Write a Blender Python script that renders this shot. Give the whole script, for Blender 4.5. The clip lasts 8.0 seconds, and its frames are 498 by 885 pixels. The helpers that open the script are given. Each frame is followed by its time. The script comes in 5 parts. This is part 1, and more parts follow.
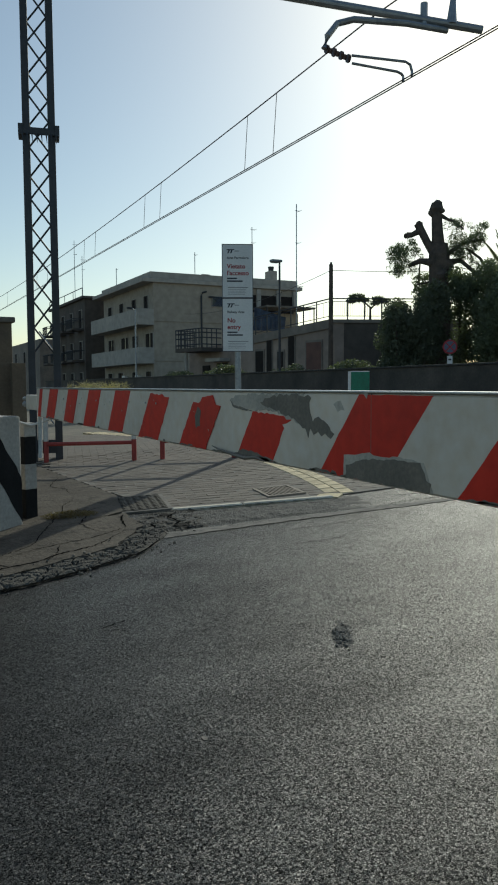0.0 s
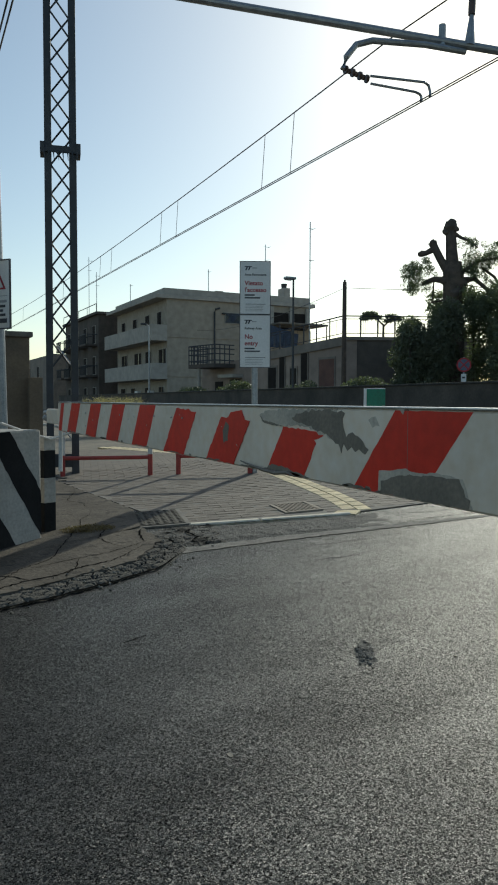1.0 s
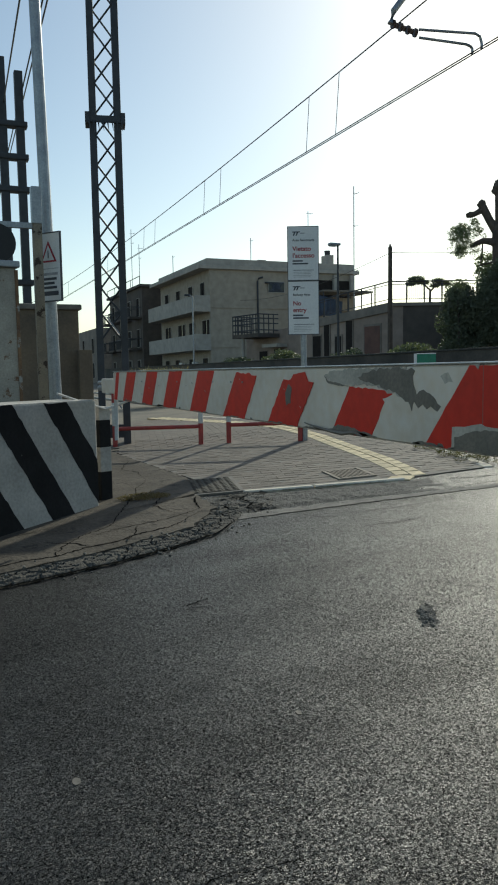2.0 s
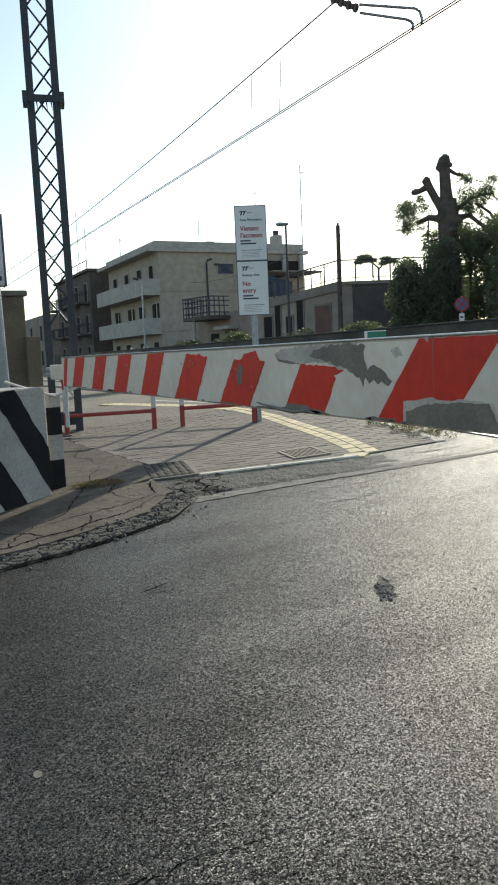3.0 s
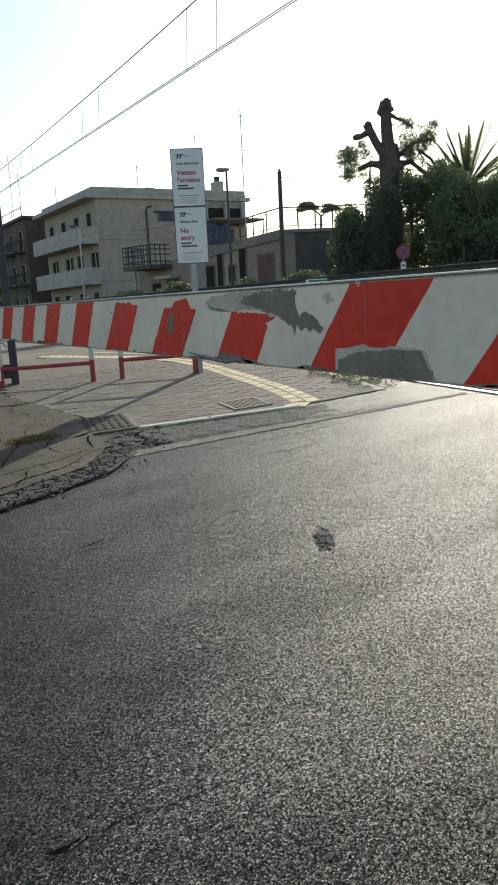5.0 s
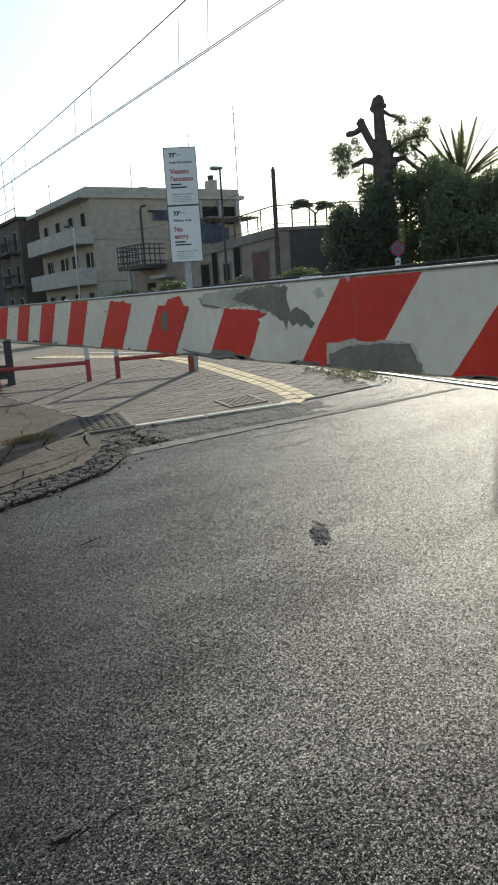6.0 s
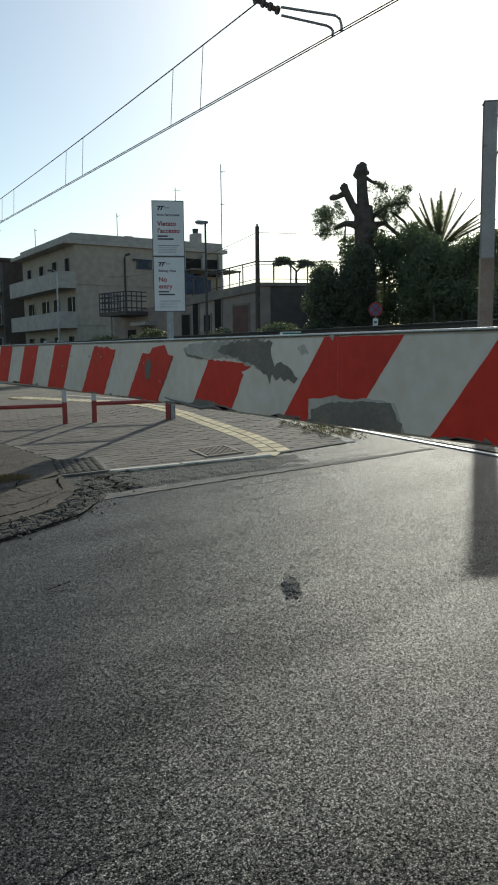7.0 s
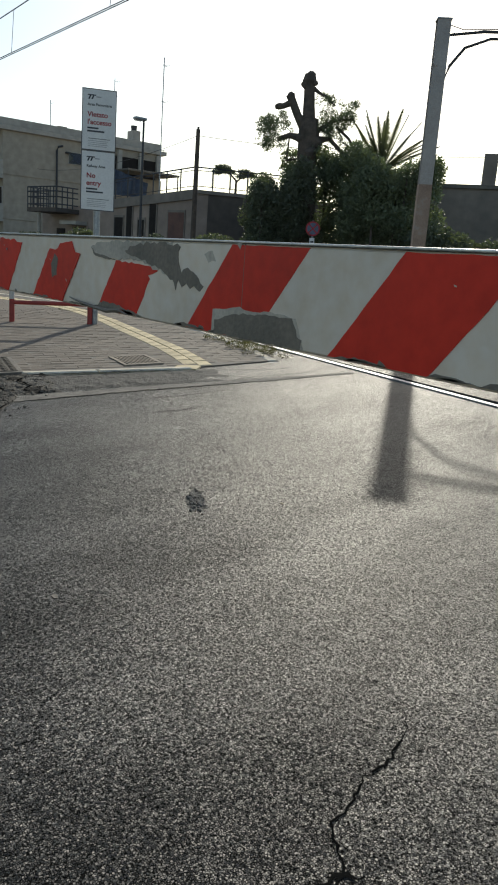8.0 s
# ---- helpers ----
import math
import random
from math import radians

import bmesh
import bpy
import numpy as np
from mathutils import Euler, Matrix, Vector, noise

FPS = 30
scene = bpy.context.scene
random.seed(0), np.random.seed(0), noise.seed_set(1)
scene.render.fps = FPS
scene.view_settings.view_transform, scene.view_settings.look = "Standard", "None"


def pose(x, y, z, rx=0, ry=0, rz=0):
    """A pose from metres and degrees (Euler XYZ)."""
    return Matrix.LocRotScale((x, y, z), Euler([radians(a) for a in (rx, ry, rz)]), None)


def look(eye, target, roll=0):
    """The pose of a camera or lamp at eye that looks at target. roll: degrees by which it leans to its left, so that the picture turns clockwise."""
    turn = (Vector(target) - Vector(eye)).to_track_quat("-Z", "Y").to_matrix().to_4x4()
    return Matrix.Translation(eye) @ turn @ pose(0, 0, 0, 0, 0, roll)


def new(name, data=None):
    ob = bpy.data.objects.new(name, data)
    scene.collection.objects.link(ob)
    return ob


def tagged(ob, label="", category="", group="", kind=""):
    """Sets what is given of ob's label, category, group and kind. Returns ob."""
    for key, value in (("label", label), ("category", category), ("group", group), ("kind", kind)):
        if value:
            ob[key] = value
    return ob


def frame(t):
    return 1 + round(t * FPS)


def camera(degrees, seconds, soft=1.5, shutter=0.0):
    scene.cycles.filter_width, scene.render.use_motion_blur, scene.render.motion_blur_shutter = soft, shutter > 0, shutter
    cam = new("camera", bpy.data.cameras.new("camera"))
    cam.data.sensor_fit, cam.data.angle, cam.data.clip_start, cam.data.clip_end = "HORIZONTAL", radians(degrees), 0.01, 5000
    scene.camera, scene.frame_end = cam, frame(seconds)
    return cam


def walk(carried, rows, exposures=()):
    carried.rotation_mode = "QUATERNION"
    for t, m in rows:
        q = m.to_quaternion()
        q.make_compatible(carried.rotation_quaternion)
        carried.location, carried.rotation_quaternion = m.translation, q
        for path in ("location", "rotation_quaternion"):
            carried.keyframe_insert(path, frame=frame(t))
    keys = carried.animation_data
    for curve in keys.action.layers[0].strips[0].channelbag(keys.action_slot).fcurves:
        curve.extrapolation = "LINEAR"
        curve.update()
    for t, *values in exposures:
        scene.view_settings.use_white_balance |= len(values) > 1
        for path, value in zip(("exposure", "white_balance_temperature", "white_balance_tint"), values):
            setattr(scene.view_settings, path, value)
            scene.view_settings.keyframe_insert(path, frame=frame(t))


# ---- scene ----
cam = camera(36.5, 8.0, 2.0)
PATH = [
    (0, (0.407, 1.115, 1.265), (1.314, 2.891, 1.118), -0.3),
    (0.5, (0.37, 1.128, 1.267), (1.225, 2.932, 1.152), -0.4),
    (1, (0.344, 1.141, 1.261), (1.227, 2.933, 1.157), 0.2),
    (1.5, (0.302, 1.146, 1.248), (1.154, 2.948, 1.087), -1.2),
    (1.7, (0.282, 1.155, 1.242), (1.06, 2.989, 1.066), -1.1),
    (2.8, (0.267, 1.187, 1.206), (1.048, 3.018, 1.012), -0.5),
    (3, (0.292, 1.19, 1.221), (1.17, 2.973, 0.99), -2.6),
    (3.5, (0.333, 1.161, 1.241), (1.333, 2.88, 1.023), -6.2),
    (4, (0.344, 1.197, 1.217), (1.298, 2.918, 0.858), -5.6),
    (4.2, (0.346, 1.204, 1.22), (1.316, 2.925, 0.903), -4.4),
    (5.3, (0.372, 1.242, 1.207), (1.358, 2.941, 0.83), -2.8),
    (5.5, (0.353, 1.216, 1.209), (1.302, 2.945, 0.876), -2.7),
    (6, (0.362, 1.207, 1.203), (1.356, 2.902, 0.833), -3.7),
    (6.5, (0.35, 1.222, 1.199), (1.43, 2.888, 0.958), -0.9),
    (7, (0.334, 1.2, 1.207), (1.405, 2.873, 0.967), -0.7),
    (7.5, (0.335, 1.196, 1.212), (1.476, 2.818, 0.952), 2.0),
    (8, (0.422, 1.188, 1.191), (1.633, 2.713, 0.738), 4.1),
]
EXPOSURES = [(0.0, -0.6, 6550, -2), (0.5, -0.38, 6600, -1), (1.7, -0.44, 6600, -2), (2.8, 0.42, 6900, 3), (3.5, 0.05, 6900, 3), (4.2, -0.05, 6900, 3), (5.5, 0.42, 6950, 5), (6.5, 0.02, 6900, 3), (7.0, -0.3, 6650, 1), (7.5, -0.3, 6650, 1), (8.0, -0.12, 6950, 5)]
walk(cam, [(t, look(eye, target, roll)) for t, eye, target, roll in PATH], EXPOSURES)

# ---- light ----
SUN_AZ, SUN_EL = 49.6, 30.0   # degrees from +y towards +x, and above the horizon
world = bpy.data.worlds.new("sky")
scene.world = world
world.use_nodes = True
wn, wl = world.node_tree.nodes, world.node_tree.links
sky = wn.new("ShaderNodeTexSky")
sky.sky_type, sky.sun_disc = "NISHITA", False
sky.sun_elevation, sky.sun_rotation = radians(SUN_EL), radians(SUN_AZ)
sky.air_density, sky.dust_density, sky.ozone_density = 1.0, 0.9, 0.7
wn["Background"].inputs["Strength"].default_value = 0.155
wl.new(sky.outputs[0], wn["Background"].inputs["Color"])
sun_dir = Vector((math.sin(radians(SUN_AZ)) * math.cos(radians(SUN_EL)), math.cos(radians(SUN_AZ)) * math.cos(radians(SUN_EL)), math.sin(radians(SUN_EL))))
lamp = bpy.data.lights.new("sun", "SUN")
lamp.energy, lamp.angle, lamp.color = 3.6, radians(0.6), (1.0, 0.955, 0.88)
new("sun", lamp).matrix_world = look(sun_dir * 60, (0, 0, 0))


# ---- materials ----
def mat(name, base, dark=None, rough=0.7, metal=0.0, scale=6.0, fine=60.0, bump=0.15, spread=0.35, wear=None, wear_at=0.62, wear_scale=9.0, spec=0.5, rvar=0.12, per_object=0.0):
    """Two scales of colour variation, relief from the fine one, and an optional layer of wear in patches."""
    m = bpy.data.materials.new(name)
    m.use_nodes = True
    n, l = m.node_tree.nodes, m.node_tree.links
    b = n["Principled BSDF"]
    co = n.new("ShaderNodeTexCoord")
    big, small = n.new("ShaderNodeTexNoise"), n.new("ShaderNodeTexNoise")
    big.inputs["Scale"].default_value, big.inputs["Detail"].default_value, big.inputs["Roughness"].default_value = scale, 6, 0.6
    small.inputs["Scale"].default_value, small.inputs["Detail"].default_value = fine, 4
    for t in (big, small):
        l.new(co.outputs["Object"], t.inputs["Vector"])
    ramp = n.new("ShaderNodeValToRGB")
    ramp.color_ramp.elements[0].position, ramp.color_ramp.elements[1].position = 0.5 - spread / 2, 0.5 + spread / 2
    ramp.color_ramp.elements[0].color = (*(dark or [c * 0.6 for c in base]), 1)
    ramp.color_ramp.elements[1].color = (*base, 1)
    l.new(big.outputs["Fac"], ramp.inputs["Fac"])
    mix = n.new("ShaderNodeMixRGB")
    mix.blend_type, mix.inputs["Fac"].default_value = "OVERLAY", 0.35
    l.new(ramp.outputs["Color"], mix.inputs["Color1"])
    l.new(small.outputs["Fac"], mix.inputs["Color2"])
    out = mix.outputs["Color"]
    if per_object:
        info, hsv, rng = n.new("ShaderNodeObjectInfo"), n.new("ShaderNodeHueSaturation"), n.new("ShaderNodeMapRange")
        rng.inputs["To Min"].default_value, rng.inputs["To Max"].default_value = 1 - per_object, 1 + per_object
        l.new(info.outputs["Random"], rng.inputs["Value"])
        l.new(rng.outputs["Result"], hsv.inputs["Value"])
        l.new(out, hsv.inputs["Color"])
        out = hsv.outputs["Color"]
    if wear:
        wn_, wr, wm = n.new("ShaderNodeTexNoise"), n.new("ShaderNodeValToRGB"), n.new("ShaderNodeMixRGB")
        wn_.inputs["Scale"].default_value, wn_.inputs["Detail"].default_value, wn_.inputs["Roughness"].default_value = wear_scale, 8, 0.7
        l.new(co.outputs["Object"], wn_.inputs["Vector"])
        wr.color_ramp.elements[0].position, wr.color_ramp.elements[1].position = wear_at, wear_at + 0.03
        l.new(wn_.outputs["Fac"], wr.inputs["Fac"])
        l.new(wr.outputs["Color"], wm.inputs["Fac"])
        l.new(out, wm.inputs["Color1"])
        wm.inputs["Color2"].default_value = (*wear, 1)
        out = wm.outputs["Color"]
    l.new(out, b.inputs["Base Color"])
    rr = n.new("ShaderNodeMapRange")
    rr.inputs["To Min"].default_value, rr.inputs["To Max"].default_value = max(0.03, rough - rvar), min(1, rough + rvar)
    l.new(big.outputs["Fac"], rr.inputs["Value"])
    l.new(rr.outputs["Result"], b.inputs["Roughness"])
    b.inputs["Metallic"].default_value = metal
    b.inputs["Specular IOR Level"].default_value = spec
    if bump:
        bp = n.new("ShaderNodeBump")
        bp.inputs["Strength"].default_value, bp.inputs["Distance"].default_value = bump, 0.01
        l.new(small.outputs["Fac"], bp.inputs["Height"])
        l.new(bp.outputs["Normal"], b.inputs["Normal"])
    return m


def asphalt_material():
    """Worn asphalt: polished stones of about a centimetre standing out of dark bitumen, in paler and darker worn patches."""
    m = bpy.data.materials.new("worn_asphalt")
    m.use_nodes = True
    n, l = m.node_tree.nodes, m.node_tree.links
    b = n["Principled BSDF"]
    co = n.new("ShaderNodeTexCoord")
    stones, patch, grit, mid = n.new("ShaderNodeTexVoronoi"), n.new("ShaderNodeTexNoise"), n.new("ShaderNodeTexNoise"), n.new("ShaderNodeTexNoise")
    stones.inputs["Scale"].default_value = 155
    gaps = n.new("ShaderNodeTexVoronoi")
    gaps.feature = "DISTANCE_TO_EDGE"
    gaps.inputs["Scale"].default_value = 155
    patch.inputs["Scale"].default_value, patch.inputs["Detail"].default_value, patch.inputs["Roughness"].default_value = 0.8, 10, 0.65
    grit.inputs["Scale"].default_value, grit.inputs["Detail"].default_value = 260, 6
    mid.inputs["Scale"].default_value, mid.inputs["Detail"].default_value, mid.inputs["Roughness"].default_value = 115, 6, 0.75
    for t in (stones, patch, grit, mid, gaps):
        l.new(co.outputs["Object"], t.inputs["Vector"])
    # how much of each stone stands proud, varied over a few centimetres
    lift = n.new("ShaderNodeMath")
    lift.operation = "MULTIPLY_ADD"
    lift.inputs[1].default_value, lift.inputs[2].default_value = -0.85, 0.42
    l.new(mid.outputs["Fac"], lift.inputs[0])
    sub_ = n.new("ShaderNodeMath")
    sub_.operation = "ADD"
    l.new(gaps.outputs["Distance"], sub_.inputs[0])
    l.new(lift.outputs[0], sub_.inputs[1])
    top = n.new("ShaderNodeMapRange")
    top.interpolation_type = "SMOOTHSTEP"
    top.inputs["From Min"].default_value, top.inputs["From Max"].default_value = 0.03, 0.16
    top.inputs["To Min"].default_value, top.inputs["To Max"].default_value = 0.0, 1.0
    l.new(sub_.outputs[0], top.inputs["Value"])
    ramp = n.new("ShaderNodeValToRGB")
    ramp.color_ramp.elements[0].position, ramp.color_ramp.elements[1].position = 0.36, 0.66
    ramp.color_ramp.elements[0].color, ramp.color_ramp.elements[1].color = (0.022, 0.0213, 0.0192, 1), (0.05, 0.0485, 0.043, 1)
    l.new(patch.outputs["Fac"], ramp.inputs["Fac"])
    tone = n.new("ShaderNodeMixRGB")
    tone.blend_type, tone.inputs["Fac"].default_value = "OVERLAY", 0.38
    l.new(ramp.outputs["Color"], tone.inputs["Color1"])
    l.new(stones.outputs["Color"], tone.inputs["Color2"])
    grey = n.new("ShaderNodeHueSaturation")
    grey.inputs["Saturation"].default_value = 0.15
    l.new(tone.outputs["Color"], grey.inputs["Color"])
    pits = n.new("ShaderNodeMixRGB")
    pits.inputs["Color1"].default_value = (0.008, 0.008, 0.0075, 1)
    l.new(top.outputs["Result"], pits.inputs["Fac"])
    l.new(grey.outputs["Color"], pits.inputs["Color2"])
    l.new(pits.outputs["Color"], b.inputs["Base Color"])
    rough = n.new("ShaderNodeMapRange")
    rough.inputs["To Min"].default_value, rough.inputs["To Max"].default_value = 0.28, 0.43
    l.new(patch.outputs["Fac"], rough.inputs["Value"])
    l.new(rough.outputs["Result"], b.inputs["Roughness"])
    hs = n.new("ShaderNodeMath")
    hs.operation = "MULTIPLY_ADD"
    hs.inputs[1].default_value = 0.7
    l.new(grit.outputs["Fac"], hs.inputs[0])
    l.new(top.outputs["Result"], hs.inputs[2])
    bp = n.new("ShaderNodeBump")
    bp.inputs["Strength"].default_value, bp.inputs["Distance"].default_value = 1.0, 0.0028
    l.new(hs.outputs[0], bp.inputs["Height"])
    # every stone lies a little askew, so each catches the light differently
    geo, tilt, lean = n.new("ShaderNodeNewGeometry"), n.new("ShaderNodeVectorMath"), n.new("ShaderNodeVectorMath")
    tilt.operation, lean.operation = "MULTIPLY_ADD", "NORMALIZE"
    centre = n.new("ShaderNodeVectorMath")
    centre.operation = "SUBTRACT"
    centre.inputs[1].default_value = (0.5, 0.5, 0.5)
    l.new(stones.outputs["Color"], centre.inputs[0])
    l.new(centre.outputs[0], tilt.inputs[0])
    tilt.inputs[1].default_value = (0.5, 0.5, 0.0)
    l.new(geo.outputs["Normal"], tilt.inputs[2])
    l.new(tilt.outputs[0], lean.inputs[0])
    l.new(lean.outputs[0], bp.inputs["Normal"])
    l.new(bp.outputs["Normal"], b.inputs["Normal"])
    shine = n.new("ShaderNodeMapRange")
    shine.inputs["To Min"].default_value, shine.inputs["To Max"].default_value = 0.01, 0.68
    l.new(top.outputs["Result"], shine.inputs["Value"])
    # polished wheel tracks and dull stretches, drawn out along the road
    drawn, streak, wheel, gloss = n.new("ShaderNodeMapping"), n.new("ShaderNodeTexNoise"), n.new("ShaderNodeMapRange"), n.new("ShaderNodeMath")
    drawn.inputs["Scale"].default_value = (0.55, 1.7, 1.0)
    drawn.inputs["Rotation"].default_value = (0, 0, 0.2)
    streak.inputs["Scale"].default_value, streak.inputs["Detail"].default_value, streak.inputs["Roughness"].default_value = 1.3, 8, 0.62
    l.new(co.outputs["Object"], drawn.inputs["Vector"])
    l.new(drawn.outputs["Vector"], streak.inputs["Vector"])
    wheel.inputs["From Min"].default_value, wheel.inputs["From Max"].default_value = 0.36, 0.66
    wheel.inputs["To Min"].default_value, wheel.inputs["To Max"].default_value = 0.45, 1.1
    l.new(streak.outputs["Fac"], wheel.inputs["Value"])
    gloss.operation = "MULTIPLY"
    l.new(shine.outputs["Result"], gloss.inputs[0])
    l.new(wheel.outputs["Result"], gloss.inputs[1])
    # some stones are polished bright, others dull
    single, polish, glint = n.new("ShaderNodeSeparateColor"), n.new("ShaderNodeMapRange"), n.new("ShaderNodeMath")
    l.new(stones.outputs["Color"], single.inputs["Color"])
    polish.inputs["To Min"].default_value, polish.inputs["To Max"].default_value = 0.3, 1.6
    l.new(single.outputs["Red"], polish.inputs["Value"])
    glint.operation = "MULTIPLY"
    l.new(gloss.outputs[0], glint.inputs[0])
    l.new(polish.outputs["Result"], glint.inputs[1])
    l.new(glint.outputs[0], b.inputs["Specular IOR Level"])
    return m


ASPHALT = asphalt_material()
EARTH = mat("dry_earth", (0.2, 0.17, 0.13), (0.11, 0.1, 0.075), 0.95, bump=0.6, scale=1.5, fine=30)
CONCRETE = mat("old_concrete", (0.21, 0.19, 0.16), (0.11, 0.1, 0.085), 0.88, bump=0.5, scale=3, fine=45, wear=(0.12, 0.11, 0.095), wear_at=0.6, wear_scale=4)
EDGING = mat("worn_flush_edging", (0.2, 0.185, 0.16), (0.1, 0.094, 0.083), 0.85, bump=1.0, scale=7, fine=95, spread=0.25, wear=(0.05, 0.048, 0.044), wear_at=0.58, wear_scale=24)
RUBBLE = mat("broken_asphalt", (0.085, 0.081, 0.074), (0.026, 0.026, 0.024), 0.85, bump=1.0, scale=14, fine=75, wear=(0.02, 0.019, 0.018), wear_at=0.56, wear_scale=20)
HOLLOW = mat("weathered_hollow", (0.13, 0.125, 0.11), (0.022, 0.021, 0.02), 0.85, bump=0.8, scale=70, fine=150, spread=0.2)
HOLLOW_DEEP = mat("gap_shade_dark_rubble", (0.03, 0.028, 0.025), (0.012, 0.012, 0.011), 0.95, bump=0.5, scale=30, fine=90, spec=0.1)
CHUNK = mat("shattered_asphalt", (0.13, 0.118, 0.1), (0.062, 0.057, 0.05), 0.9, bump=0.8, scale=9, fine=70, spec=0.2, wear=(0.045, 0.042, 0.038), wear_at=0.6, wear_scale=16)
MAST_GREY = mat("weathered_grey_mast", (0.42, 0.39, 0.37), (0.3, 0.275, 0.26), 0.6, 0.1, bump=0.15, scale=3, fine=50, wear=(0.25, 0.19, 0.15), wear_at=0.66, wear_scale=4)
SLEEVE = mat("streaked_brown_casing", (0.38, 0.28, 0.22), (0.24, 0.16, 0.12), 0.8, 0.1, bump=0.25, scale=3, fine=50, wear=(0.34, 0.28, 0.24), wear_at=0.55, wear_scale=3)
GRATE = mat("dusty_cast_iron", (0.36, 0.31, 0.25), (0.22, 0.19, 0.155), 0.85, 0.1, bump=0.3, scale=9, fine=80, spec=0.2)
PAVER = mat("grey_paver", (0.185, 0.155, 0.124), (0.115, 0.097, 0.079), 0.78, bump=0.4, scale=7, fine=90, per_object=0.2, spec=0.3)
TACTILE = mat("yellow_paver", (0.74, 0.62, 0.4), (0.5, 0.41, 0.26), 0.85, spec=0.25, bump=0.4, scale=7, fine=90, per_object=0.12)
KERB = mat("pale_kerb_stone", (0.74, 0.67, 0.55), (0.5, 0.45, 0.37), 0.9, spec=0.2, bump=0.4, scale=5, fine=70)
IRON = mat("cast_iron", (0.13, 0.115, 0.095), (0.06, 0.054, 0.046), 0.8, 0.15, spec=0.2, bump=0.4, scale=8, fine=80)
BOARD_WHITE = mat("weathered_white_paint", (0.84, 0.715, 0.58), (0.67, 0.575, 0.47), 0.45, bump=0.02, scale=2.2, fine=22, wear=(0.5, 0.47, 0.4), wear_at=0.72, wear_scale=5)
BOARD_RED = mat("faded_red_paint", (0.76, 0.04, 0.02), (0.58, 0.03, 0.016), 0.5, bump=0.02, scale=3, fine=24, spec=0.3, wear=(0.5, 0.2, 0.16), wear_at=0.76, wear_scale=11)
PEELED = mat("bare_grey_primer", (0.24, 0.2, 0.155), (0.15, 0.128, 0.102), 0.6, bump=0.2, scale=8, fine=90)
STAINED = mat("grimy_white_paint", (0.6, 0.525, 0.43), (0.34, 0.3, 0.25), 0.55, bump=0.1, scale=5, fine=90)
ALU = mat("dull_aluminium", (0.6, 0.61, 0.62), (0.4, 0.41, 0.42), 0.35, 0.9, bump=0.05, scale=6, fine=140)
DARK_STEEL = mat("dark_painted_steel", (0.06, 0.065, 0.075), (0.035, 0.038, 0.042), 0.55, 0.3, bump=0.1, scale=5, fine=90, wear=(0.09, 0.06, 0.045), wear_at=0.66)
GALV = mat("galvanised_steel", (0.36, 0.38, 0.4), (0.24, 0.26, 0.28), 0.45, 0.7, bump=0.1, scale=9, fine=60)
RUST = mat("rusty_steel", (0.28, 0.17, 0.09), (0.12, 0.07, 0.045), 0.85, 0.2, bump=0.4, scale=4, fine=60, wear=(0.33, 0.32, 0.29), wear_at=0.53, wear_scale=5)
PEEL_CREAM = mat("peeling_cream_paint", (0.31, 0.265, 0.19), (0.19, 0.165, 0.13), 0.8, 0.1, bump=0.3, scale=5, fine=60, wear=(0.05, 0.035, 0.025), wear_at=0.55, wear_scale=7)
RAIL_RED = mat("chipped_red_rail_paint", (0.4, 0.05, 0.04), (0.26, 0.035, 0.03), 0.55, bump=0.15, scale=6, fine=90, wear=(0.3, 0.25, 0.22), wear_at=0.68, wear_scale=14)
POST_WHITE = mat("chipped_white_post_paint", (0.62, 0.6, 0.56), (0.46, 0.44, 0.41), 0.6, bump=0.15, scale=6, fine=90, wear=(0.22, 0.18, 0.15), wear_at=0.68, wear_scale=14)
BLOCK_WHITE = mat("lime_washed_concrete", (0.5, 0.47, 0.42), (0.34, 0.32, 0.285), 0.85, bump=0.35, scale=3, fine=40, wear=(0.25, 0.24, 0.22), wear_at=0.68, wear_scale=7)
BLOCK_BLACK = mat("chalky_black_paint", (0.022, 0.022, 0.022), (0.012, 0.012, 0.012), 0.85, spec=0.2, bump=0.35, scale=4, fine=40, wear=(0.22, 0.21, 0.2), wear_at=0.68, wear_scale=10)
PLASTER = mat("cream_plaster", (0.39, 0.34, 0.275), (0.345, 0.3, 0.243), 0.9, bump=0.05, scale=0.25, fine=2.2)
PLASTER_PALE = mat("pale_plaster", (0.44, 0.405, 0.355), (0.34, 0.315, 0.28), 0.9, bump=0.05, scale=0.4, fine=2.2)
PLASTER_ROSE = mat("pinkish_beige_plaster", (0.36, 0.285, 0.235), (0.25, 0.2, 0.17), 0.9, bump=0.05, scale=0.4, fine=2.0)
PLASTER_DARK = mat("dark_brown_plaster", (0.12, 0.1, 0.085), (0.065, 0.056, 0.05), 0.92, bump=0.1, scale=0.5, fine=2.5)
PLASTER_OLD = mat("brown_grey_plaster", (0.27, 0.23, 0.195), (0.17, 0.15, 0.13), 0.9, bump=0.15, scale=0.5, fine=2.5)
SHED_WALL = mat("ochre_rendered_wall", (0.2, 0.15, 0.1), (0.11, 0.088, 0.066), 0.92, bump=0.2, scale=1.2, fine=25)
WALL_STONE = mat("dark_stained_wall", (0.1, 0.088, 0.076), (0.04, 0.037, 0.033), 0.92, bump=0.4, scale=1.0, fine=18)
SHUTTER = mat("dark_wood_shutter", (0.034, 0.028, 0.025), (0.02, 0.017, 0.016), 0.8, spec=0.2, bump=0.1, scale=3, fine=30)
